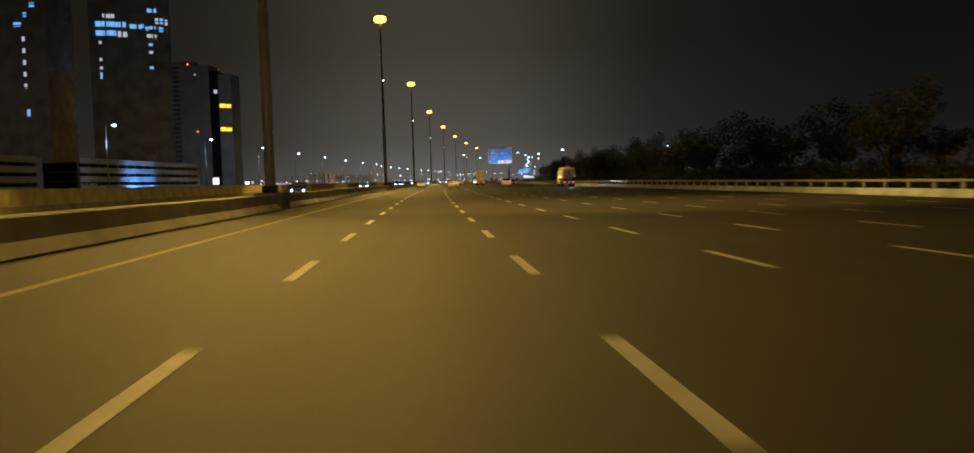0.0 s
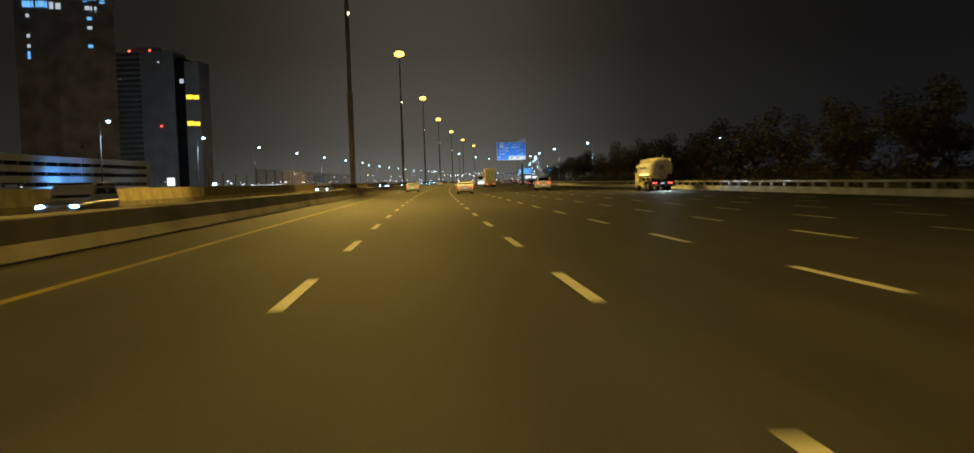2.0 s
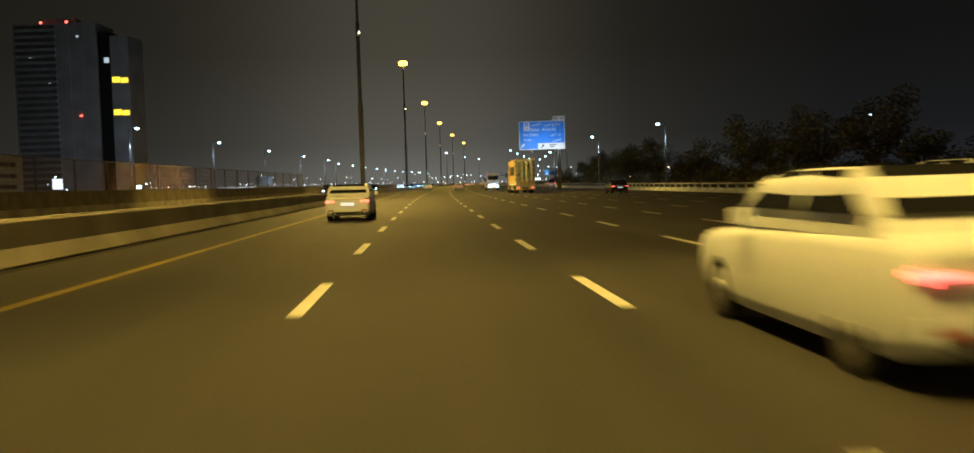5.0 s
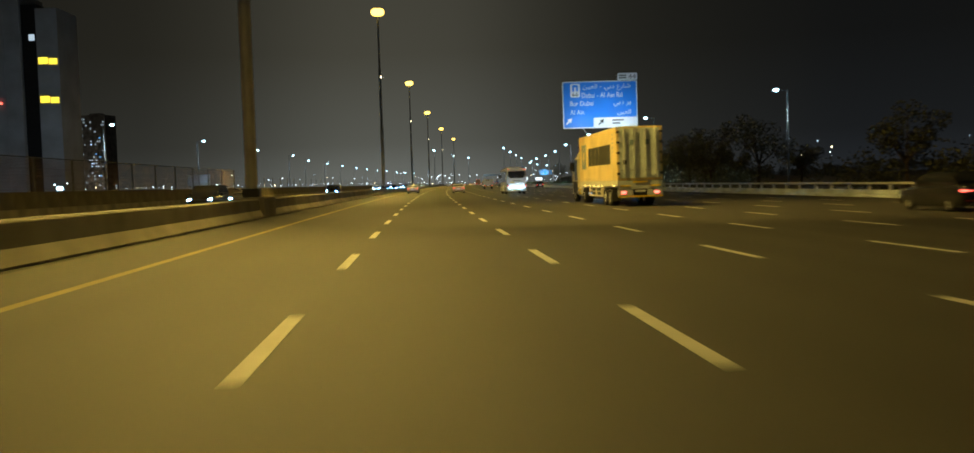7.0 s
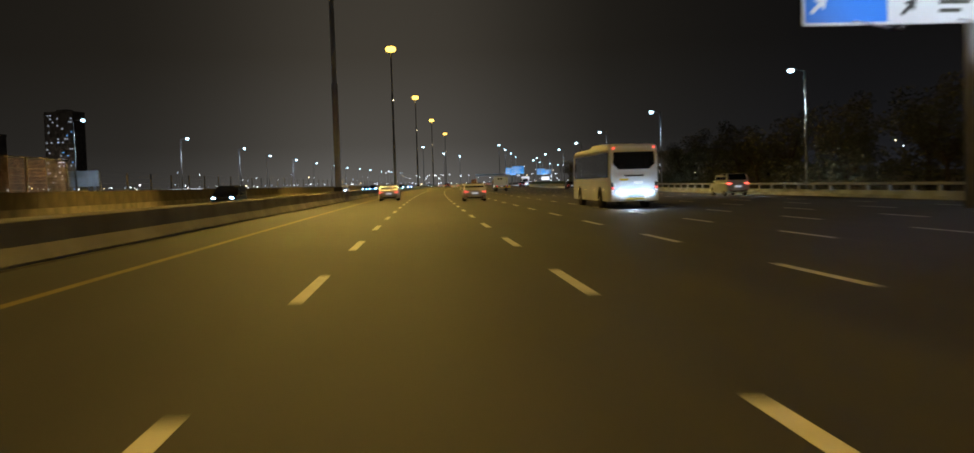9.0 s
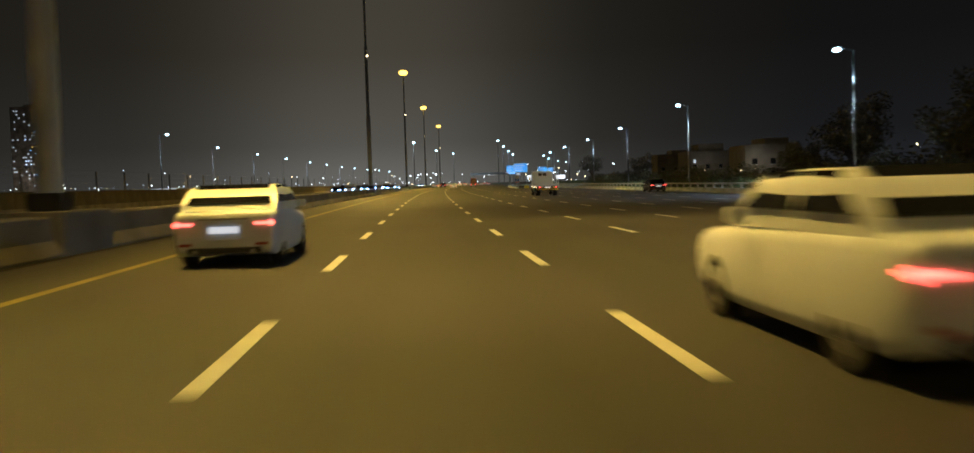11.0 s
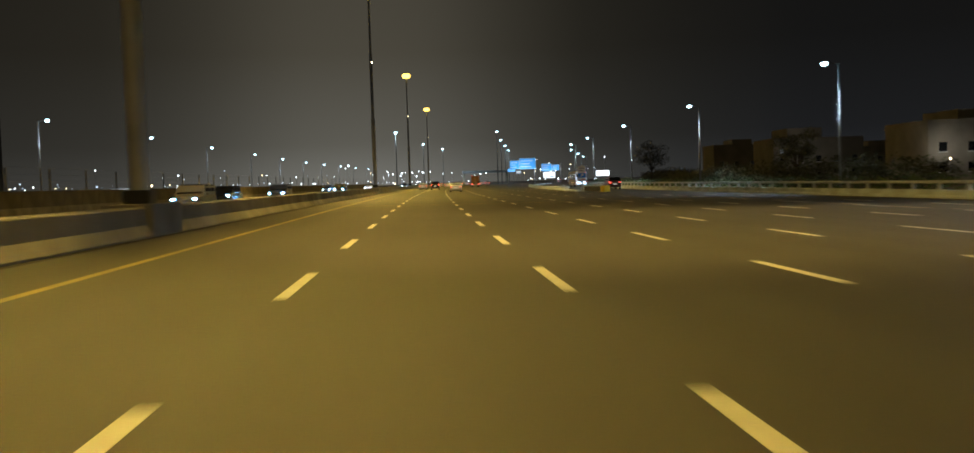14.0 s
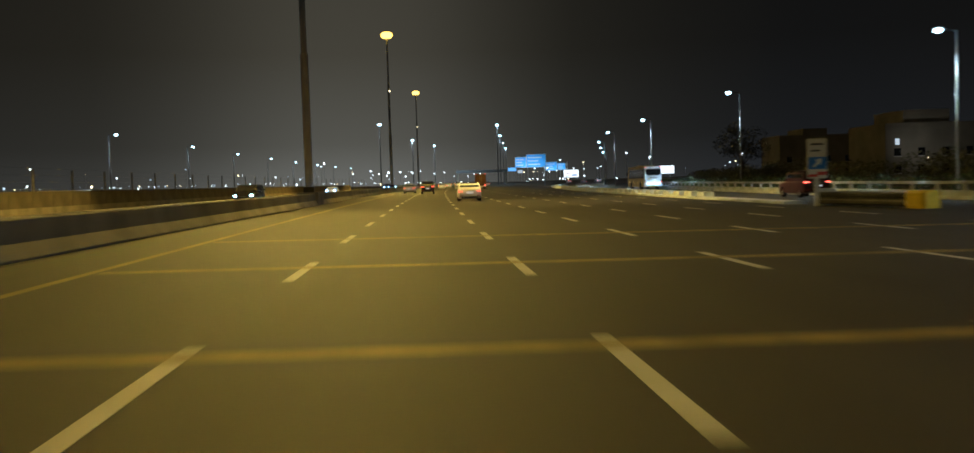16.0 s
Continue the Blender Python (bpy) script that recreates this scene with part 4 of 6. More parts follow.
    for sx in (-1, 1):
        x0, x1 = sorted((sx * 1.16, sx * 1.225))
        part("side_beam", boxes((x0, x1, 0.1, 11.9, 1.12, 1.4), bevel=0.01), CREAM_PAINT, c, "pale side beam under the container")
        for y in (4.75, 6.45):
            panel = part("side_panel", boxes((x0, x1, y, y + 1.45, 0.5, 1.1), bevel=0.01), CREAM_PAINT, c, "pale framed side panel")
            part("panel_recess", boxes((min(x0, x1) - 0.004, max(x0, x1) + 0.004, y + 0.12, y + 1.33, 0.6, 0.78)), DARK, panel, "dark opening")
            part("panel_recess", boxes((min(x0, x1) - 0.004, max(x0, x1) + 0.004, y + 0.12, y + 1.33, 0.84, 1.02)), DARK, panel, "dark opening")
        part("landing_leg", boxes((min(sx * 0.8, sx * 0.95), max(sx * 0.8, sx * 0.95), 9.1, 9.25, 0.35, 1.2), bevel=0.01), DARK, c)
        part("mud_flap", boxes((min(sx * 0.7, sx * 1.2), max(sx * 0.7, sx * 1.2), 1.62, 1.65, 0.3, 0.98)), RUBBER, c)
    tail = part("tail_panel", boxes((-1.22, 1.22, -0.06, 0.08, 0.95, 1.4), (-1.22, -0.4, -0.06, 0.08, 0.52, 0.93), (0.4, 1.22, -0.06, 0.08, 0.52, 0.93), bevel=0.02), SIGN_WHITE, c, "pale grey rear panel")
    part("reflector_strip", boxes((-1.2, 1.2, -0.08, -0.055, 0.5, 0.6)), HAZARD, tail, "yellow reflective strip")
    part("reflector_strip", boxes((-0.4, 0.4, -0.08, -0.055, 1.28, 1.38)), HAZARD, tail, "yellow reflective strip")
    part("dark_plate", boxes((-0.38, 0.38, -0.03, 0.06, 0.55, 0.94)), DARK, tail, "dark recess with number plate")
    part("number_plate", boxes((-0.28, 0.28, -0.07, -0.03, 0.78, 0.9)), SIGN_WHITE, tail)
    for sx in (-1, 1):
        x0, x1 = sorted((sx * 0.78, sx * 1.02))
        part("tail_light", boxes((x0, x1, -0.085, -0.05, 0.7, 0.82), bevel=0.01), TAIL_GLOW, tail, "red tail light")
        x0, x1 = sorted((sx * 0.55, sx * 1.1))
        part("reflector", boxes((x0, x1, -0.08, -0.055, 1.08, 1.16)), MARKER_GLOW if sx < -5 else HAZARD, tail, "amber reflector")
        for y in (2.3, 3.6):
            wheel(c, sx * 1.22, y, 0.5, 0.5)
            part("mudguard", boxes((min(sx * 0.75, sx * 1.23), max(sx * 0.75, sx * 1.23), y - 0.5, y + 0.5, 1.06, 1.1), bevel=0.01), DARK, c)
        guard = part("side_guard", boxes(*[(min(sx * 1.12, sx * 1.2), max(sx * 1.12, sx * 1.2), y, y + 0.1, 0.5, 1.2) for y in (4.6, 6.0, 7.4, 8.8)],
                                         *[(min(sx * 1.14, sx * 1.21), max(sx * 1.14, sx * 1.21), 4.6, 8.9, z, z + 0.12) for z in (0.5, 0.82)]), CREAM_PAINT, c, "pale side guard rails")
        for y in (0.9, 4.3, 5.6, 7.0, 8.6, 10.2):
            part("marker_lamp", boxes((min(sx * 1.2, sx * 1.235), max(sx * 1.2, sx * 1.235), y, y + 0.16, 1.1, 1.17)), MARKER_GLOW, c, "small yellow marker lamp")
        # tractor
        wheel(c, sx * 1.2, 10.9, 0.5, 0.55)
        wheel(c, sx * 1.2, 14.6, 0.5, 0.32)
        part("fuel_tank", tube(bmesh.new(), (sx * 0.95, 11.9, 0.72), (sx * 0.95, 13.4, 0.72), 0.3, 0.3, 16), STEEL, c, "steel fuel tank")
        x0, x1 = sorted((sx * 1.24, sx * 1.45))
        part("mirror", boxes((x0, x1, 15.0, 15.1, 2.2, 2.75), bevel=0.02), DARK, c)
    part("step_plate", boxes((-1.245, -1.2, 12.0, 12.7, 0.55, 0.72), (-1.245, -1.2, 12.0, 12.7, 0.8, 0.92)), HAZARD, c, "yellow reflective side plates")
    for x in (-0.9, 0.9):
        part("underbody_lamp", boxes((x - 0.14, x + 0.14, 10.12, 10.16, 0.6, 0.68)), BLUE_WINDOW, c, "small blue lamp under the tail")
    for x in (-0.3, 0.3):
        part("air_hose", tubes([((x, 13.3, 2.0), (x, 12.9, 1.6)), ((x, 12.9, 1.6), (x, 12.3, 1.5))], 0.035), DARK, c)
    part("tractor_frame", boxes((-0.55, -0.35, 10.1, 15.2, 0.75, 1.05), (0.35, 0.55, 10.1, 15.2, 0.75, 1.05), (-1.2, 1.2, 10.2, 10.3, 0.6, 0.95)), DARK, c)
    for x0 in (-0.85, 0.6):
        part("tail_light", boxes((x0, x0 + 0.25, 10.16, 10.2, 0.8, 0.9)), TAIL_GLOW, c, "red tractor tail light")
    cab = part("cab", loft([[(-1.2, y, z0), (1.2, y, z0), (1.22, y, 2.2), (1.2 - i, y, z1 - 0.12), (1.05 - i, y, z1), (-1.05 + i, y, z1), (-1.2 + i, y, z1 - 0.12), (-1.22, y, 2.2)]
                            for y, z0, z1, i in ((13.3, 1.0, 3.02, 0.0), (14.1, 1.0, 3.12, 0.02), (14.8, 0.7, 3.08, 0.04), (15.4, 0.55, 2.75, 0.06), (15.55, 0.55, 1.9, 0.08))]), CREAM_PAINT, c, "pale yellow cab")
    part("roof_deflector", loft([[(-1.05, y, z0), (1.05, y, z0), (0.98, y, z1), (-0.98, y, z1)] for y, z0, z1 in ((13.45, 3.0, 3.5), (14.1, 3.1, 3.42), (14.7, 3.05, 3.14))]), CREAM_PAINT, cab, "roof wind deflector")
    part("cab_skirt", boxes((-1.235, 1.235, 13.4, 15.2, 0.62, 1.45), bevel=0.03), DARK, cab, "dark lower cab side")
    for sx in (-1, 1):
        x0, x1 = sorted((sx * 1.205, sx * 1.235))
        part("side_window", boxes((x0, x1, 14.5, 15.25, 2.1, 2.75), bevel=0.006), GLASS, cab, "dark side window")
        part("blue_stripe", boxes((x0, x1, 13.45, 14.4, 1.5, 2.9), bevel=0.006), CAB_BLUE, cab, "blue patch on the cab side")
        part("headlight", boxes((min(sx * 0.75, sx * 1.1), max(sx * 0.75, sx * 1.1), 15.5, 15.66, 0.75, 0.95)), HEAD_GLOW, cab, "white headlight")
    part("windscreen", plate(((1.05, 15.5, 2.05), (-1.05, 15.5, 2.05), (-1.0, 15.2, 2.9), (1.0, 15.2, 2.9)), t=0.12), GLASS, cab)
    return c


def bus(at, label, paint, rear=None, glass_name="dark side windows"):
    rear = rear or paint
    c = thing("bus", label, "bus", at)
    W, L, H = 1.25, 11.6, 3.25
    rows = []
    for y, k, zt in ((0.0, 0.94, H - 0.12), (0.1, 0.98, H - 0.02), (0.5, 1.0, H), (L - 0.8, 1.0, H), (L - 0.15, 0.97, H - 0.15), (L, 0.9, H - 0.5)):
        w = W * k
        rows.append([(-w, y, 0.38), (w, y, 0.38), (w, y, 1.4), (w * 0.985, y, zt - 0.22), (w * 0.9, y, zt - 0.04), (w * 0.7, y, zt), (-w * 0.7, y, zt), (-w * 0.9, y, zt - 0.04), (-w * 0.985, y, zt - 0.22), (-w, y, 1.4)])
    soften(part("body", loft(rows[2:]), paint, c))
    soften(part("rear_end", loft(rows[:3]), rear, c))
    part("roof_unit", loft([[(-x, y, H - 0.03), (x, y, H - 0.03), (x * 0.9, y, z), (-x * 0.9, y, z)] for y, x, z in ((2.6, 0.95, H - 0.02), (3.6, 0.95, H + 0.14), (6.6, 0.95, H + 0.16), (7.6, 0.9, H + 0.0))]), paint, c, "air conditioning hump on the roof")
    for sx in (-1, 1):
        x0, x1 = sorted((sx * (W * 0.985 - 0.01), sx * (W + 0.012)))
        for k in range(6):
            y = 0.75 + k * 1.72
            part("side_window", boxes((x0, x1, y - 0.45, y + 1.24, 1.58, 2.84), bevel=0.01), GLASS, c, glass_name)
        for y in (2.6, 8.9):
            wheel(c, sx * (W + 0.03), y, 0.48, 0.3)
            arch = bmesh.new()
            tube(arch, (sx * (W + 0.008), y, 0.52), (sx * (W - 0.25), y, 0.52), 0.62, 0.62, 20)
            part("wheel_arch", arch, DARK, c, "dark wheel arch")
        x0, x1 = sorted((sx * 1.05, sx * 1.17))
        lamp_box = part("tail_light", boxes((x0, x1, -0.035, 0.1, 0.85, 1.35), bevel=0.02), DARK, c, "dark tail light cluster")
        part("red_lens", boxes((x0 + 0.025, x1 - 0.025, -0.05, -0.03, 1.02, 1.10)), TAIL_GLOW, lamp_box, "glowing red lens")
        part("white_lens", boxes((x0 + 0.025, x1 - 0.025, -0.05, -0.03, 0.88, 0.97)), PLATE_GLOW, lamp_box, "pale lower lens")
        x0, x1 = sorted((sx * 0.97, sx * 1.06))
        part("top_lamp", boxes((x0, x1, -0.02, 0.12, H - 0.24, H - 0.16), bevel=0.02), TAIL_GLOW, c, "small red lamp at the roof corner")
        for y in (1.6, 4.2, 6.8, 9.4):
            x0, x1 = sorted((sx * (W - 0.01), sx * (W + 0.02)))
            part("marker_lamp", boxes((x0, x1, y, y + 0.09, 0.96, 1.0)), MARKER_GLOW, c, "small amber marker lamp")
    bm = bmesh.new()
    pts = [(-1.02, 2.85), (-1.06, 2.25), (-0.78, 1.98), (0.78, 1.98), (1.06, 2.25), (1.02, 2.85)]
    front = [bm.verts.new((x, -0.035, z)) for x, z in pts]
    back = [bm.verts.new((x, 0.05, z)) for x, z in pts]
    bm.faces.new(front)
    for i in range(6):
        bm.faces.new((front[i], front[(i + 1) % 6], back[(i + 1) % 6], back[i]))
    bmesh.ops.recalc_face_normals(bm, faces=bm.faces)
    part("rear_window", bm, GLASS, c, "dark six-sided rear window")
    hatch = part("engine_hatch", boxes((-0.9, 0.9, -0.03, 0.08, 0.8, 1.75), bevel=0.03), rear, c, "engine hatch below the rear window")
    part("number_plate", boxes((0.0, 0.42, -0.045, -0.03, 1.26, 1.37)), PLATE_DIM, hatch, "lit number plate")
    part("route_bar", boxes((-0.75, -0.3, -0.04, -0.03, 1.42, 1.52)), HAZARD, hatch, "yellow bar of lettering")
    for sx in (-1, 1):
        x0, x1 = sorted((sx * (W - 0.02), sx * (W + 0.014)))
        for k in range(5):
            y = 1.2 + k * 1.95
            if abs(y + 0.85 - 2.6) > 1.4 and abs(y + 0.85 - 8.9) > 1.4:
                part("luggage_door", boxes((x0, x1, y, y + 1.7, 0.55, 1.25), bevel=0.008), paint, c)
        part("mirror", boxes((min(sx * 1.27, sx * 1.47), max(sx * 1.27, sx * 1.47), 11.3, 11.4, 2.0, 2.5), bevel=0.03), DARK, c)
        part("gutter_rail", boxes((x0, x1, 0.3, 11.0, 2.92, 2.97)), STEEL, c)
    part("vent_grille", boxes((-0.5, 0.5, -0.036, -0.028, 1.62, 1.7)), DARK, c, "dark slot over the engine hatch")
    bumper = part("bumper", boxes((-1.2, 1.2, -0.09, 0.3, 0.4, 0.78), bevel=0.06), rear, c)
    part("lamp_strip", boxes((-0.9, 0.9, -0.16, -0.09, 0.82, 0.88)), LED_GLOW, hatch, "bright white lamp strip")
    part("reflector_strip", boxes((-0.45, 0.45, -0.1, -0.085, 0.46, 0.53)), HAZARD, bumper, "row of yellow reflectors")
    # Brackets added to carry the fill lamps that brighten the rear.
    for x in (-0.65, 0.65):
        part("added_lamp_bracket", boxes((x - 0.02, x + 0.02, -0.56, -0.05, 0.34, 0.37), (x - 0.14, x + 0.14, -0.62, -0.5, 0.33, 0.38)), DARK, bumper, "added work lamp on a bracket, to brighten the rear")
    return c


def flatbed(at):
    c = thing("flatbed_truck", "white stake-bed lorry with a tall rounded headboard", "truck", at)
    deck = part("deck", boxes((-1.15, 1.15, 0.0, 4.6, 0.92, 1.1), (-1.15, 1.15, -0.03, 0.12, 0.78, 1.2), bevel=0.015), WHITE_PAINT, c, "white steel load deck")
    for i in range(8):
        part("plank", boxes((-1.08 + i * 0.27, -0.83 + i * 0.27, 0.15, 4.55, 1.105, 1.13)), STAINED, deck)
    head = bmesh.new()
    ring = []
    for cx, cz, a0 in ((0.85, 2.28, 0), (-0.85, 2.28, 90), (-1.13, 1.14, 180), (1.13, 1.14, 270)):
        r = 0.28 if cz > 2 else 0.01
        for k in range(6):
            a = radians(a0 + 18 * k)
            ring.append((cx + r * math.cos(a), cz + r * math.sin(a)))
    part("headboard", loft([[(x, 4.55, z) for x, z in ring], [(x, 4.95, z) for x, z in ring]]), WHITE_PAINT, c, "tall rounded white headboard")
    for x in (-0.42, 0.06):
        part("headboard_window", boxes((x, x + 0.36, 4.53, 4.6, 2.05, 2.35), bevel=0.01), DARK, c, "small dark barred window")
    for sx in (-1, 1):
        for y, top in ((0.06, 2.55), (1.5, 2.45), (2.9, 2.5)):
            x0, x1 = sorted((sx * 1.07, sx * 1.15))
            part("stake", boxes((x0, x1, y, y + 0.09, 1.1, top), bevel=0.012), WHITE_PAINT, c, "white steel stake")
            part("stake_socket", boxes((x0 - 0.03, x1 + 0.03, y - 0.03, y + 0.12, 1.02, 1.24), bevel=0.01), STEEL, c)
        for y in (1.35, 5.6):
            wheel(c, sx * 1.08, y, 0.42, 0.42 if y < 2 else 0.26)
        x0, x1 = sorted((sx * 0.5, sx * 0.95))
        lamp_box = part("tail_light", boxes((x0, x1, -0.07, -0.02, 0.78, 0.98), bevel=0.02), DARK, c, "dark tail light box")
        part("red_lens", tube(bmesh.new(), (sx * 0.82, -0.1, 0.88), (sx * 0.82, -0.06, 0.88), 0.06, 0.065, 14), TAIL_GLOW, lamp_box, "round glowing red lens")
        part("amber_lens", tube(bmesh.new(), (sx * 0.6, -0.1, 0.88), (sx * 0.6, -0.06, 0.88), 0.06, 0.065, 14), HAZARD, lamp_box, "round amber lens")
        x0, x1 = sorted((sx * 0.06, sx * 1.12))
        strip = part("chevron_strip", boxes((x0, x1, -0.06, -0.02, 0.58, 0.74)), HAZARD, c, "yellow hazard strip")
        for k in range(6):
            xa, stripe = sx * (0.14 + 0.165 * k), bmesh.new()
            quad = [stripe.verts.new(p) for p in ((xa, -0.066, 0.585), (xa + sx * 0.075, -0.066, 0.585), (xa + sx * 0.14, -0.066, 0.735), (xa + sx * 0.065, -0.066, 0.735))]
            deep = [stripe.verts.new((v.co.x, -0.058, v.co.z)) for v in quad]
            stripe.faces.new(quad)
            for i in range(4):
                stripe.faces.new((quad[i], quad[(i + 1) % 4], deep[(i + 1) % 4], deep[i]))
            bmesh.ops.recalc_face_normals(stripe, faces=stripe.faces)
            part("black_stripe", stripe, DARK, strip, "black diagonal stripe")
        for k, y in enumerate((0.7, 2.2, 3.7, 5.0)):
            x0, x1 = sorted((sx * 1.14, sx * 1.18))
            part("marker_lamp", boxes((x0, x1, y, y + 0.10, 0.88, 0.93)), FAR_GLOW if k % 2 else MARKER_GLOW, c, "small side marker lamp")
        part("side_box", boxes((min(sx * 0.8, sx * 1.1), max(sx * 0.8, sx * 1.1), 2.3, 3.9, 0.42, 0.86), bevel=0.02), GREEN_PAINT, c, "dark green side box")
    part("light_bar", boxes((-1.1, 1.1, -0.05, -0.025, 0.76, 1.0), bevel=0.01), DARK, c, "dark bar behind the rear lamps")
    part("number_plate", boxes((-0.28, 0.28, -0.075, -0.03, 0.81, 0.92)), PLATE_DIM, c, "lit number plate")
    part("chassis", boxes((-0.45, -0.3, 0.1, 6.4, 0.6, 0.92), (0.3, 0.45, 0.1, 6.4, 0.6, 0.92)), DARK, c)
    cab = part("cab", loft([[(-w, y, 0.55), (w, y, 0.55), (w, y, 1.5), (w - 0.08, y, z1 - 0.1), (w - 0.2, y, z1), (-w + 0.2, y, z1), (-w + 0.08, y, z1 - 0.1), (-w, y, 1.5)]
                            for y, w, z1 in ((5.05, 1.0, 2.3), (5.5, 1.02, 2.4), (6.2, 1.02, 2.35), (6.6, 0.98, 1.75), (6.7, 0.94, 1.3))]), YELLOW_PAINT, c, "yellow lorry cab")
    for sx in (-1, 1):
        part("side_window", boxes((min(sx * 0.96, sx * 1.03), max(sx * 0.96, sx * 1.03), 5.3, 6.1, 1.5, 2.1), bevel=0.01), GLASS, cab)
        part("mirror", boxes((min(sx * 1.1, sx * 1.28), max(sx * 1.1, sx * 1.28), 6.2, 6.28, 1.6, 2.0), bevel=0.02), YELLOW_PAINT, cab)
    return c


def box_truck(at):
    c = thing("box_truck", "dull brown box lorry far ahead with lit tail lights", "truck", at)
    body = part("box_body", boxes((-1.2, 1.2, 0.0, 5.2, 1.05, 3.4), bevel=0.03), ORANGE_PAINT, c, "dull brown box body")
    for sx in (-1, 1):
        x0, x1 = sorted((sx * 0.015, sx * 1.12))
        door = part("door", boxes((x0, x1, -0.04, 0.02, 1.15, 3.3), bevel=0.015), ORANGE_PAINT, body)
        part("locking_rod", tube(bmesh.new(), (sx * 0.2, -0.07, 1.15), (sx * 0.2, -0.07, 3.3), 0.02, 0.02, 8), STEEL, door)
        x0, x1 = sorted((sx * 0.75, sx * 1.12))
        part("tail_light", boxes((x0, x1, -0.04, 0.02, 0.78, 0.96), bevel=0.01), TAIL_GLOW, c, "red tail light")
        part("top_lamp", boxes((sx * 1.0 - 0.07, sx * 1.0 + 0.07, -0.05, 0.0, 3.32, 3.39)), TAIL_GLOW, body, "small red top lamp")
        for y in (1.2, 6.3):
            wheel(c, sx * 1.12, y, 0.45, 0.45 if y < 3 else 0.28)
        part("mud_flap", boxes((min(sx * 0.6, sx * 1.1), max(sx * 0.6, sx * 1.1), 0.55, 0.58, 0.25, 0.8)), RUBBER, c)
    part("bumper", boxes((-1.15, 1.15, -0.02, 0.12, 0.55, 0.75), bevel=0.02), SIGN_WHITE, c, "pale rear bumper bar")
    part("chassis", boxes((-0.5, -0.35, 0.1, 6.9, 0.7, 1.05), (0.35, 0.5, 0.1, 6.9, 0.7, 1.05)), DARK, c)
    cab = part("cab", loft([[(-w, y, 0.55), (w, y, 0.55), (w, y, 1.7), (w - 0.1, y, z1), (-w + 0.1, y, z1), (-w, y, 1.7)] for y, w, z1 in ((5.35, 1.08, 2.5), (6.5, 1.08, 2.55), (7.0, 1.04, 2.0), (7.1, 1.0, 1.4))]), ORANGE_PAINT, c)
    for sx in (-1, 1):
        part("side_window", boxes((min(sx * 1.0, sx * 1.09), max(sx * 1.0, sx * 1.09), 5.7, 6.5, 1.65, 2.25), bevel=0.01), GLASS, cab)
    return c


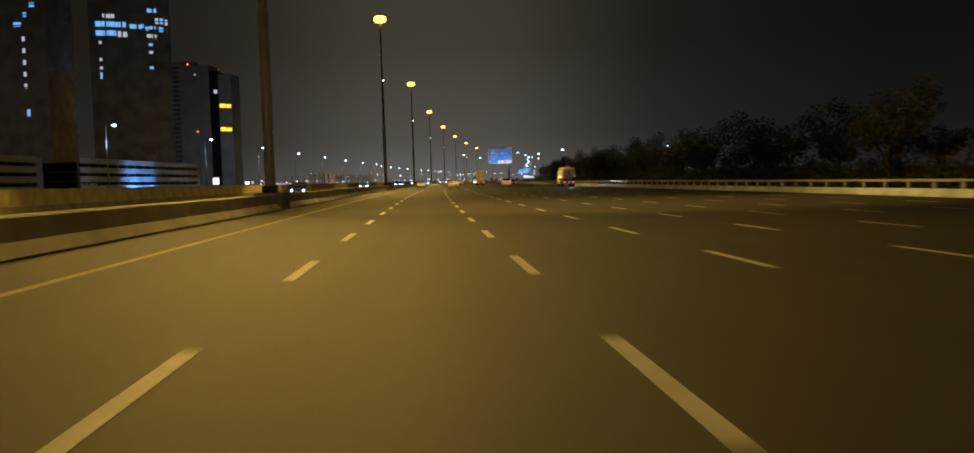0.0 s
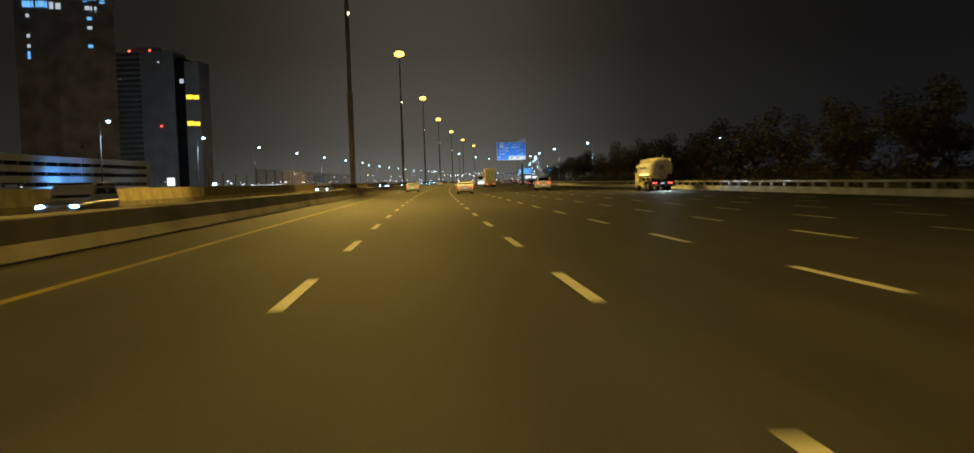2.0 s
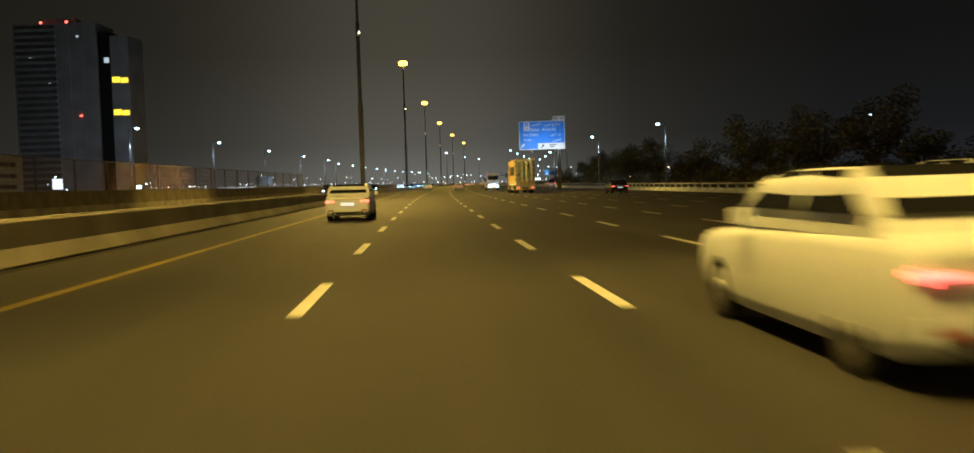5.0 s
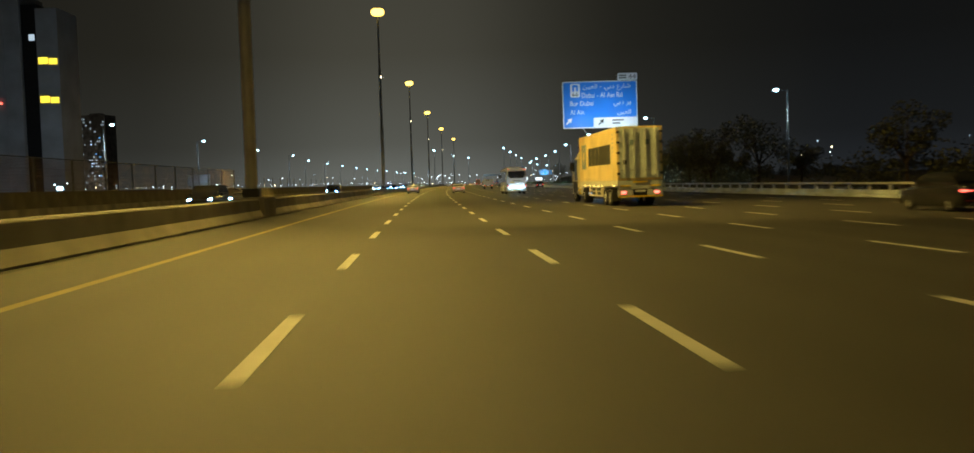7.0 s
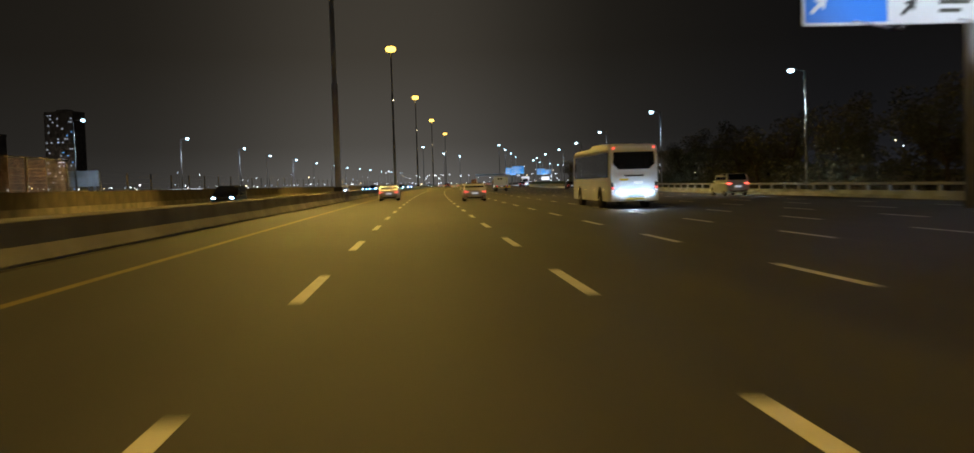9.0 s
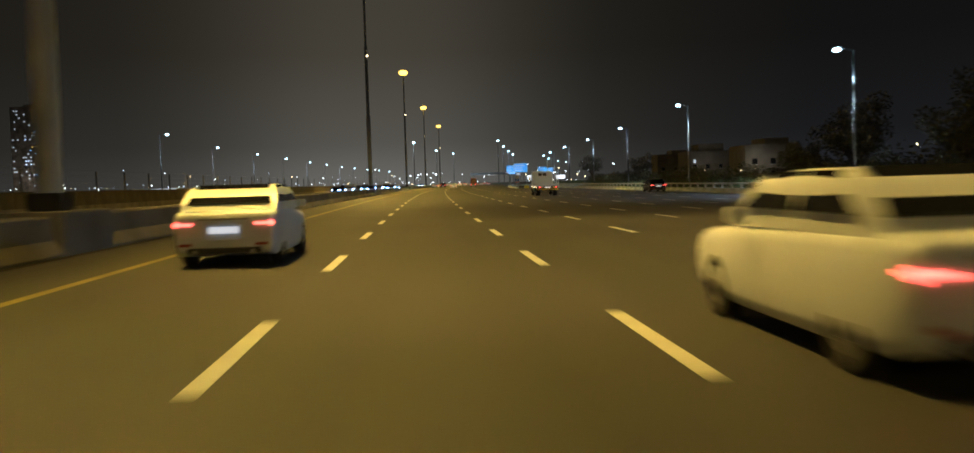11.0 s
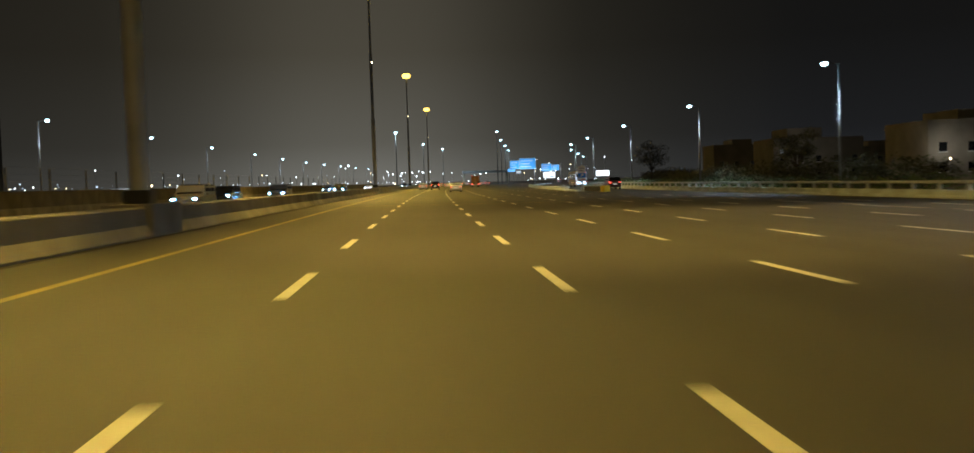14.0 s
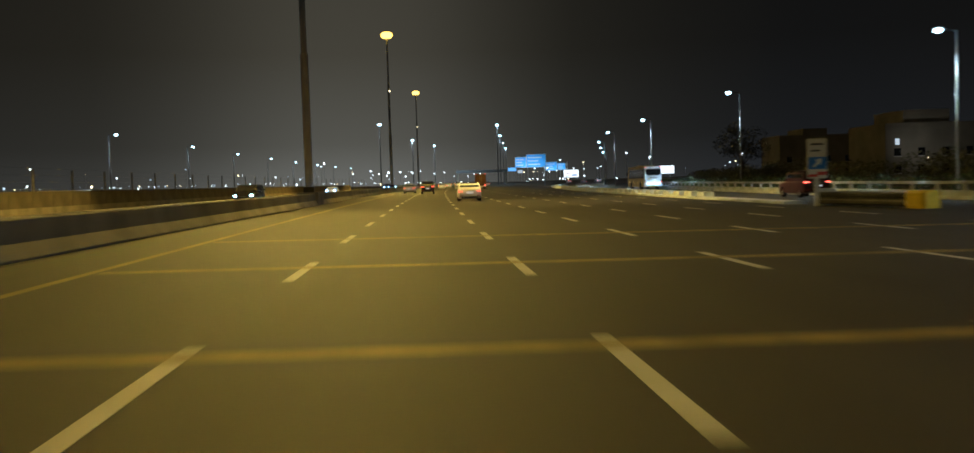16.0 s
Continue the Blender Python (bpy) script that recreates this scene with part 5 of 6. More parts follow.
def tanker(at):
    c = thing("tanker_truck", "white road tanker with an oval tank and yellow-lit side", "truck", at)
    squash = lambda v: math.copysign(abs(v) ** 0.78, v)
    rings = []
    for y, k in ((0.22, 0.5), (0.28, 0.82), (0.42, 0.97), (0.6, 1.0), (5.4, 1.0), (5.65, 0.93), (5.8, 0.6)):
        rings.append([(1.22 * k * squash(math.cos(a)), y, 2.32 + 1.12 * k * squash(math.sin(a))) for a in [2 * math.pi * j / 28 for j in range(28)]])
    tank = part("tank", loft(rings), TANK_WHITE, c, "dusty white oval tank", smooth=True)
    for y in (0.8, 2.4, 4.0, 5.35):
        band = bmesh.new()
        rr = [[(1.235 * squash(math.cos(a)), yy, 2.32 + 1.135 * squash(math.sin(a))) for a in [2 * math.pi * j / 28 for j in range(28)]] for yy in (y, y + 0.08)]
        vs = [[band.verts.new(p) for p in r] for r in rr]
        for j in range(28):
            band.faces.new((vs[0][j], vs[0][(j + 1) % 28], vs[1][(j + 1) % 28], vs[1][j]))
        part("tank_band", band, STEEL, tank)
    part("walkway", boxes((-0.4, 0.4, 0.6, 5.6, 3.42, 3.49), bevel=0.01), TANK_WHITE, tank, "walkway along the top")
    for sx in (-1, 1):
        part("side_plate", boxes((min(sx * 1.06, sx * 1.12), max(sx * 1.06, sx * 1.12), 0.75, 5.5, 2.85, 3.4), bevel=0.02), CREAM_PAINT, tank, "flat cream plate along the upper side")
        part("hose_tube", tube(bmesh.new(), (sx * 1.12, 0.9, 1.62), (sx * 1.12, 5.4, 1.62), 0.09, 0.09, 12), STEEL, tank)
    part("end_cap_ring", tube(bmesh.new(), (0, 0.17, 2.45), (0, 0.26, 2.45), 0.26, 0.3, 20), STEEL, tank, "round manhole on the rear end")
    for x in (-0.28, 0.28):
        hoop = tubes([((x, 0.7, 3.4), (x, 0.7, 3.72)), ((x, 0.7, 3.72), (x, 1.0, 3.78)), ((x, 1.0, 3.78), (x, 1.3, 3.42))], 0.035)
        part("hoop", hoop, STEEL, tank)
    for k in range(3):
        part("side_locker", boxes((-1.29, -1.2, 2.0 + k * 1.1, 2.8 + k * 1.1, 2.42, 2.52), bevel=0.01), DARK, tank, "dark slot on the tank side")
    part("chassis", boxes((-0.5, -0.3, 0.1, 7.9, 0.7, 1.1), (0.3, 0.5, 0.1, 7.9, 0.7, 1.1), *[(-0.9, 0.9, y, y + 0.16, 1.05, 1.6) for y in (0.9, 3.0, 5.2)]), DARK, c)
    for sx in (-1, 1):
        for y in (1.7, 3.0, 6.7):
            wheel(c, sx * 1.2, y, 0.5, 0.5 if y < 4 else 0.32)
        part("mudguard", boxes((min(sx * 0.7, sx * 1.22), max(sx * 0.7, sx * 1.22), 1.1, 3.6, 1.04, 1.1), bevel=0.02), CREAM_PAINT, c)
        part("side_tank", boxes((min(sx * 0.75, sx * 1.18), max(sx * 0.75, sx * 1.18), 4.0, 5.6, 0.5, 0.95), bevel=0.05), CREAM_PAINT, c, "pale side tank")
        for y in (1.3, 2.5, 3.7, 5.0):
            part("marker_lamp", ball((sx * 1.24, y, 1.75), 0.07), MARKER_GLOW, c, "round yellow side lamp")
        for x in (0.66, 0.92):
            part("tail_light", boxes((sx * x - 0.08, sx * x + 0.08, -0.03, 0.03, 0.79, 0.90), bevel=0.02), TAIL_GLOW, c, "red tail light")
        part("strut", tubes([((sx * 0.55, y, 1.1), (sx * 1.0, y + 0.25, 1.75)) for y in (1.6, 2.8, 4.0, 5.0)], 0.05), CREAM_PAINT, tank, "slanting struts below the tank")
        part("reflector_strip", boxes((min(sx * 0.2, sx * 1.2), max(sx * 0.2, sx * 1.2), -0.02, 0.03, 0.55, 0.64)), SIGN_WHITE, c, "pale reflective strip")
    part("rear_frame", boxes((-1.2, 1.2, 0.02, 0.14, 0.5, 1.02), bevel=0.02), DARK, c)
    part("rear_locker", boxes((0.55, 1.2, 0.04, 0.5, 1.02, 1.75), bevel=0.03), MAROON_PAINT, c, "dull red locker at the rear")
    part("number_plate", boxes((-0.2, 0.2, -0.03, 0.02, 0.76, 0.88)), PLATE_DIM, c, "lit number plate")
    part("ladder", tubes([((-0.15, 0.1, 0.6), (-0.15, 0.35, 3.1)), ((0.2, 0.1, 0.6), (0.2, 0.35, 3.1))] + [((-0.15, 0.1 + 0.0325 * k, 0.8 + 0.3 * k), (0.2, 0.1 + 0.0325 * k, 0.8 + 0.3 * k)) for k in range(8)], 0.022), STEEL, c)
    cab = part("cab", loft([[(-w, y, 0.6), (w, y, 0.6), (w, y, 1.9), (w - 0.06, y, z1 - 0.12), (w - 0.2, y, z1), (-w + 0.2, y, z1), (-w + 0.06, y, z1 - 0.12), (-w, y, 1.9)]
                            for y, w, z1 in ((6.05, 1.18, 2.75), (6.6, 1.2, 2.9), (7.4, 1.2, 2.8), (7.9, 1.16, 2.1), (8.0, 1.12, 1.6))]), CREAM_PAINT, c, "cream lorry cab")
    for sx in (-1, 1):
        part("side_window", boxes((min(sx * 1.14, sx * 1.215), max(sx * 1.14, sx * 1.215), 6.6, 7.4, 1.85, 2.5), bevel=0.01), GLASS, cab)
    part("beacon", tube(bmesh.new(), (-0.6, 6.3, 2.88), (-0.6, 6.3, 3.06), 0.1, 0.09, 12), AMBER_GLOW, cab, "glowing amber beacon")
    return c


container_truck(on_road(281, 11.3))
spot("bus_lamp_and_fill", P(344.72, 10.4, 0.85), P(343.9, 10.4, 0), 160, LED, 150, 0.06)
# Fill spots added to whiten the rear of the coach.
for u in (9.75, 11.05):
    spot("bus_lamp_and_fill", P(344.45, u, 0.42), P(345.0, u, 1.25), 26, LED, 140, 0.05)
spot("bus_lamp_and_fill", P(666.7, 30.9, 0.6), P(666.0, 30.9, -0.3), 100, LED, 150, 0.06)
spot("tanker_rear_light", P(159.6, 23.9, 0.9), P(152.0, 22.6, -0.3), 800, LED, 130, 0.1)
bus(on_road(345, 10.4), "white coach with dark windows and bright rear lamps", WHITE_PAINT)
bus(on_road(667, 30.9, -0.32), "yellow bus with a white rear on the slip road", YELLOW_PAINT, WHITE_PAINT)
flatbed(on_road(460.5, 12.05))
tanker(on_road(160, 23.7))
car("white sport utility car with lit tail lights", on_road(371, 24.6), WHITE_PAINT, "suv")
car("black sedan with lit tail lights beside the container lorry", on_road(264, 20.0), BLACK_PAINT, "sedan")
car("dark red sport utility car near the slip road", on_road(599, 25.8), MAROON_PAINT, "suv")
car("dark sedan with red tail lights near the barrier", on_road(470.5, 25.9), BLACK_PAINT, "sedan")
car("pale pinkish silver sedan ahead in the lanes", on_road(612, 3.5), SILVER_PAINT, "sedan")
car("silver sedan with red tail lights beside the driven lane", on_road(171, 3.6), SILVER_PAINT, "sedan")
car("silver sedan under the yellow mast lights", on_road(373, 3.8), SILVER_PAINT, "sedan")
car("black sport utility car with lit tail lights", on_road(668, -0.5), BLACK_PAINT, "suv")
car("pale grey sedan in the lane by the median", on_road(685, -3.7), WHITE_PAINT, "sedan")
car("white sport utility car with lit tail lights among the lorries", on_road(188, 14.5), WHITE_PAINT, "suv")
car("silver sedan with red tail lights in the lane by the median", on_road(203, -3.5), SILVER_PAINT, "sedan")
car("white sedan with red tail lights in the lane by the median", on_road(384, -3.6), WHITE_PAINT, "sedan")
box_truck(on_road(745, 9.5))
car("white sedan far ahead in the lanes", on_road(775, 0.3), WHITE_PAINT, "sedan")
for s, u, style, paint, words in ((812, -3.4, "sedan", SILVER_PAINT, "silver sedan"), (838, 3.8, "suv", WHITE_PAINT, "white sport utility car"), (866, 0.2, "sedan", WHITE_PAINT, "white sedan"), (885, 11.2, "suv", SILVER_PAINT, "silver sport utility car"),
                                  (905, 7.4, "sedan", GREY_PAINT, "grey sedan"), (930, 14.8, "suv", WHITE_PAINT, "white sport utility car"), (952, 3.6, "sedan", WHITE_PAINT, "white sedan"), (985, -3.5, "suv", GREY_PAINT, "grey sport utility car"), (1010, 11.0, "sedan", SILVER_PAINT, "silver sedan"),
                                  (1040, 7.3, "suv", WHITE_PAINT, "white sport utility car")):
    car(words + " far along the motorway with lit tail lights", on_road(s, u), paint, style)
for s, u, style in ((917, 60.3, "suv"), (950, 58.0, "sedan"), (990, 54.8, "suv")):
    car("white " + ("sedan" if style == "sedan" else "sport utility car") + " far off on the slip road", on_road(s, u, -0.3, 8), WHITE_PAINT, style)
oncoming = ((103, -14.5, GREY_PAINT, "suv", "grey"), (186, -14.6, GREY_PAINT, "suv", "grey"), (292, -14.8, BLACK_PAINT, "suv", "black"), (306, -15.2, GREY_PAINT, "sedan", "grey"), (368, -15.0, BLACK_PAINT, "suv", "black"),
            (449, -14.7, WHITE_PAINT, "suv", "white"), (527, -14.6, GREY_PAINT, "suv", "grey"), (554, -18.6, BLACK_PAINT, "suv", "black"), (563, -15.2, GREY_PAINT, "suv", "grey"), (575, -22.9, BLACK_PAINT, "sedan", "black"), (617, -15.0, BLACK_PAINT, "suv", "black"), (655, -22.0, GREY_PAINT, "suv", "grey"),
            (705, -18.5, WHITE_PAINT, "sedan", "white"), (790, -15.0, GREY_PAINT, "suv", "grey"), (860, -18.8, WHITE_PAINT, "sedan", "white"))
for s, u, paint, style, hue in oncoming:
    car(hue + " oncoming " + ("sedan" if style == "sedan" else "sport utility car") + " with bright headlights", on_road(s + 4.7, u, None, 180), paint, style, "off", group="oncoming cars")


# ---- city to the west ----
def slab_tower(s, u, w, d, h, material, label, lit=(), floors=24, group="", turn=0.0):
    """A tower of floor slabs and bays; lit: (side, x, z, width, height, material), side 0 faces the traffic, 1 the road."""
    t = thing("tower", label, "tower", on_road(s, u, -0.6, turn), group)
    part("wall", boxes((-w / 2 + 0.4, w / 2 - 0.4, -d / 2 + 0.4, d / 2 - 0.4, 0, h)), material, t)
    step = h / floors
    for k in range(1, floors + 1):
        z = k * step
        part("floor_slab", boxes((-w / 2, w / 2, -d / 2, d / 2, z - 0.42, z)), material, t)
    n = max(3, int(w / 6))
    for k in range(n + 1):
        x = -w / 2 + k * w / n
        part("column", boxes((x - 0.35, x + 0.35, -d / 2 - 0.05, -d / 2 + 0.5, 0, h - 0.5)), material, t)
    part("parapet", boxes((-w / 2, w / 2, -d / 2, -d / 2 + 0.3, h, h + 1.4), (-w / 2, w / 2, d / 2 - 0.3, d / 2, h, h + 1.4), (-w / 2, -w / 2 + 0.3, -d / 2 + 0.3, d / 2 - 0.3, h, h + 1.4), (w / 2 - 0.3, w / 2, -d / 2 + 0.3, d / 2 - 0.3, h, h + 1.4)), material, t)
    part("plant_room", boxes((-w / 5, w / 5, -d / 5, d / 5, h, h + 4.5), bevel=0.1), material, t)
    for side, x, z, a, b, glow in lit:
        if side == 0:
            bm = boxes((x, x + a, -d / 2 + 0.2, -d / 2 + 0.38, z, z + b))
        else:
            bm = boxes((w / 2 - 0.38, w / 2 - 0.2, x, x + a, z, z + b))
        part("window", bm, glow, t, "lit window")
    return t


rng = random.Random(5)
blue = []
for x0, x1, z, b, m in ((-17, -4, 74.5, 2.2, BLUE_WINDOW), (-17, -8.5, 70.8, 2.2, BLUE_WINDOW), (-8, -4, 70.0, 2.6, PALE_WINDOW), (-3, 3, 74.2, 1.8, BLUE_WINDOW), (3.5, 8, 73.4, 1.7, BLUE_WINDOW), (4, 8.5, 69.6, 1.9, PALE_WINDOW), (4.5, 8.6, 81, 1.8, BLUE_WINDOW),
                        (7.7, 9.3, 76.5, 2.4, PALE_WINDOW), (9.7, 11.3, 76.5, 2.4, BLUE_WINDOW), (11.8, 13.1, 76, 2.4, PALE_WINDOW), (9.2, 11.5, 72.8, 2.0, BLUE_WINDOW), (-14, -9, 78.5, 1.6, PALE_WINDOW)):
    x, x1 = x0 + 3, x1 + 3
    while x < x1 - 0.6:
        a = min(rng.uniform(1.4, 3.2), x1 - x)
        blue.append((0, x, z + rng.uniform(-0.2, 0.2), a - 0.25, b, m))
        x += a
blue += [(0, 7.6, 66.5 - 3.4 * k, 1.6, 1.1, PALE_WINDOW if k in (1, 2) else BLUE_WINDOW) for k in (0, 1, 3)] + [(0, -13.0, 67.0 - 3.7 * k, 1.0, 1.2, PALE_WINDOW) for k in (0, 2, 3)] + [(0, -13, 51.5, 0.8, 3.0, BLUE_WINDOW)]
slab_tower(423, -145.8, 33, 26, 96, RAW_TOWER, "dark unfinished concrete tower with a few bluish lit floors", blue, 26, turn=20)
left_lit = [(0, 4 + rng.uniform(0, 9), 62 + 3.4 * k, rng.uniform(1.5, 3.5), 1.5, BLUE_WINDOW) for k in range(4)] + [(0, 9.5, 40 + 4.2 * k, 0.9, 1.6, PALE_WINDOW) for k in range(5)] + [(0, 10, 30, 1.0, 2.4, BLUE_WINDOW)]
slab_tower(345, -160, 36, 24, 92, RAW_TOWER, "dark unfinished concrete tower partly lit in blue", left_lit, 25)
tower = slab_tower(612, -188.5, 38.4, 22, 82, TOWER_WALL, "pale grey apartment tower with regular balcony bands",
                   [(0, rng.uniform(-13, 12), rng.uniform(20, 80), 1.0, 0.8, PALE_WINDOW) for k in range(6)] + [(0, -3, 33, 0.5, 0.5, TAIL_GLOW)], 27)
for k in range(26):                         # balconies on the western half of the front, shade between them painted
    z = 4.0 + k * 82 / 27
    band = part("balcony", boxes((-19.0, 0.5, -12.1, -11.02, z - 0.15, z + 0.95), bevel=0.03), TOWER_WALL, tower, "pale balcony band")
    part("balcony_shade", boxes((-18.8, 0.3, -11.06, -10.62, z + 0.95, z + 2.7)), RECESS, band, "dark slab with the balcony's shade in its colour")
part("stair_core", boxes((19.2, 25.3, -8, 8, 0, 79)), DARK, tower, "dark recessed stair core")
wing = part("wing", boxes((25.3, 33.9, -9, 9, 0, 77)), TOWER_WALL, tower, "narrow side wing")
for z in (55.0, 39.6):
    part("window", boxes((25.8, 29.5, -9.12, -8.98, z, z + 2.6)), YELLOW_WINDOW, wing, "bright yellow lit window")
    part("window", boxes((29.9, 33.2, -9.12, -8.98, z - 0.2, z + 2.1)), YELLOW_WINDOW, wing, "bright yellow lit window")
part("window", boxes((21.9, 24.2, -8.12, -7.98, 64.5, 67)), PALE_WINDOW, tower, "pale lit window")
far_lit = [(0, -19 + 3.2 * rng.randrange(12), 6 + 4.4 * rng.randrange(24), 2.2, 1.5, PALE_WINDOW if rng.random() < 0.9 else BLUE_WINDOW) for k in range(60)]
for x in (-6.0, 6.2):
    part("warning_lamp", boxes((x - 0.5, x + 0.5, -11.2, -10.6, 83.38, 84.3), bevel=0.1), TAIL_GLOW, tower, "small red warning lamp")
part("warning_lamp", boxes((10.7, 11.4, -11.5, -11.0, 39.3, 39.9), bevel=0.05), TAIL_GLOW, tower, "small red warning lamp")
slab_tower(1456, -590, 40, 30, 112, RAW_TOWER, "far dark apartment tower with scattered white lit windows", far_lit, 26)
slab_tower(1120, -470, 46, 30, 60, RAW_TOWER, "far dark apartment block with scattered lit windows", [(0, -21 + 3.3 * rng.randrange(13), 4 + 4.2 * rng.randrange(8), 2.0, 1.3, BLUE_WINDOW if k % 3 else PALE_WINDOW) for k in range(9)], 14)


def car_park(s0, s1, u, label, height=12.6):
    L = s1 - s0
    c = thing("car_park", label, "car park", on_road((s0 + s1) / 2, u, -0.6))
    for k in range(4):
        z = 3.0 + k * 3.05
        part("deck", boxes((-30, -0.4, -L / 2, L / 2, z - 0.35, z)), CONCRETE, c)
        part("parapet", boxes((-0.4, 0, -L / 2, L / 2, z - 0.6, z + 1.3), bevel=0.02), SIGN_WHITE, c, "pale parapet band")
    n = int(L / 8)
    for k in range(n + 1):
        y = -L / 2 + k * L / n
        part("column", boxes((-1.1, -0.5, y - 0.25, y + 0.25, 0, 12.1)), CONCRETE, c)
    part("end_wall", boxes((-30, 0.02, L / 2, L / 2 + 4, 0, 13.2)), TOWER_WALL, c, "plain end wall")
    return c


car_park(300, 424, -118, "multi-storey car park with pale parapets lit blue")
car_park(190, 285, -124, "dim multi-storey car park with pale parapets")
for s, p in ((345, 5200), (362, 2600)):
    flood = thing("floodlight", "small bluish floodlight on a short post", "floodlight", on_road(s, -110, -0.6))
    part("post", tube(bmesh.new(), (0, 0, 0), (0, 0, 3.0), 0.06, 0.05, 8), STEEL, flood)
    part("head", boxes((-0.3, -0.1, -0.25, 0.25, 3.0, 3.3), bevel=0.02), DARK, flood)
    spot("floodlight", P(s, -110.6, 2.7), P(s, -118, 5.0), p, (0.12, 0.42, 1.0), 130, 0.1)
# Floodlights added to brighten the pale parapet bands.
for s in (236, 300, 398):
    flood = thing("floodlight", "added white floodlight that brightens the car park", "floodlight", on_road(s, -104, -0.6))
    part("post", tube(bmesh.new(), (0, 0, 0), (0, 0, 5.0), 0.07, 0.05, 8), STEEL, flood)
    part("head", boxes((-0.3, -0.05, -0.3, 0.3, 5.0, 5.3), bevel=0.02), DARK, flood)
    spot("floodlight", P(s, -104.7, 4.8), P(s, -118, 6.0), 420, (0.60, 0.76, 1.0), 140, 0.1)
fore = thing("floodlight", "white floodlight at the foot of the tower", "floodlight", on_road(540, -128, -0.6))
part("post", tube(bmesh.new(), (0, 0, 0), (0, 0, 4.0), 0.08, 0.06, 8), STEEL, fore)
part("head", boxes((-0.9, 0.9, -0.3, 0.2, 4.0, 5.2), bevel=0.05), LED_GLOW, fore, "glowing white lamp head")
spot("floodlight", P(540, -128, 5.4), P(604, -186, 48), 9000, (0.75, 0.86, 1.0), 120, 0.5)

# Floodlights added to lift the dark tower fronts; no such lamps are known.
for s, u, z, aim, power in ((352, -112, 16.0, P(411, -143, 50), 2000), (282, -140, 16.0, P(333, -162, 44), 1800), (1415, -575, 4.0, P(1441, -588, 60), 8000), (1085, -455, 4.0, P(1105, -468, 30), 4000)):
    added_flood = thing("floodlight", "added dim warm floodlight that brightens a dark tower", "floodlight", on_road(s, u, -0.6))
    part("post", tube(bmesh.new(), (0, 0, 0), (0, 0, z), 0.09, 0.07, 8), STEEL, added_flood)
    part("head", boxes((-0.4, 0.4, -0.25, 0.15, z, z + 0.5), bevel=0.04), DARK, added_flood)
    part("lens", boxes((-0.34, 0.34, 0.15, 0.17, z + 0.06, z + 0.44)), WARM_GLOW, added_flood, "small glowing lens")
    spot("floodlight", P(s, u, z + 0.9), aim, power, (1.0, 0.84, 0.66), 140, 0.3)

blank = thing("blank_billboard", "plain grey billboard on a frame beyond the fence", "billboard", on_road(452.8, -57, -0.6))
part("panel", board(-2.6, 2.6, 3.5, 6.1, 0, 0.2, 0.05), ROADSIDE, blank)
for x in (-1.8, 1.8):
    part("leg", boxes((x - 0.15, x + 0.15, 0.1, 0.4, 0, 3.6)), STEEL, blank)

canopy = thing("filling_station", "low white lit canopy of a far filling station", "canopy", on_road(1300, -352, -0.6))
part("roof", boxes((-24, 24, -8, 8, 5.2, 6.3), bevel=0.1), SIGN_WHITE, canopy)
part("lit_fascia", boxes((-23.8, 23.8, -8.1, -7.98, 5.3, 5.75)), PLATE_GLOW, canopy, "glowing white fascia strip")
for x in (-12, 0, 12):
    part("post", boxes((x - 0.3, x + 0.3, -4.3, -3.7, 0, 5.2)), SIGN_WHITE, canopy)

# fence of tall posts beyond the oncoming lanes
fence = thing("fence", "tall thin dark wire fence on slim posts", "fence")
fence_bm = boxes((-0.075, 0.075, -0.075, 0.075, 0, 4.3), bevel=0.012)
fence_me = bpy.data.meshes.new("post")
fence_bm.to_mesh(fence_me)
fence_bm.free()
fence_me.materials.append(FENCE_POST)
for k in range(84):
    s = 202.7 + 8.35 * k
    ob = new("post", fence_me)
    ob.parent = fence
    ob.matrix_local = pose(*P(s, -33.2, -0.6), 0, 0, heading(s)) @ Matrix.Diagonal((1, 1, 1.25 if 235 < s < 390 else 1.0, 1))
for z in (2.0, 2.6, 3.2, 3.8):
    part("wire", ribbon(bmesh.new(), 205, 908, [(-33.21, z), (-33.2, z + 0.012), (-33.19, z)], closed=True), FENCE_POST, fence)
part("top_rail", ribbon(bmesh.new(), 236, 387, [(-33.25, 4.68), (-33.25, 4.78), (-33.15, 4.78), (-33.15, 4.68)], closed=True), FENCE_POST, fence, "pale rail along the screened stretch")
for k in range(24):
    z = 1.85 + 0.117 * k
    part("screen_wire", ribbon(bmesh.new(), 236, 387, [(-33.22, z), (-33.2, z + 0.034), (-33.18, z)], closed=True), RUST, fence, "reddish-brown screening")

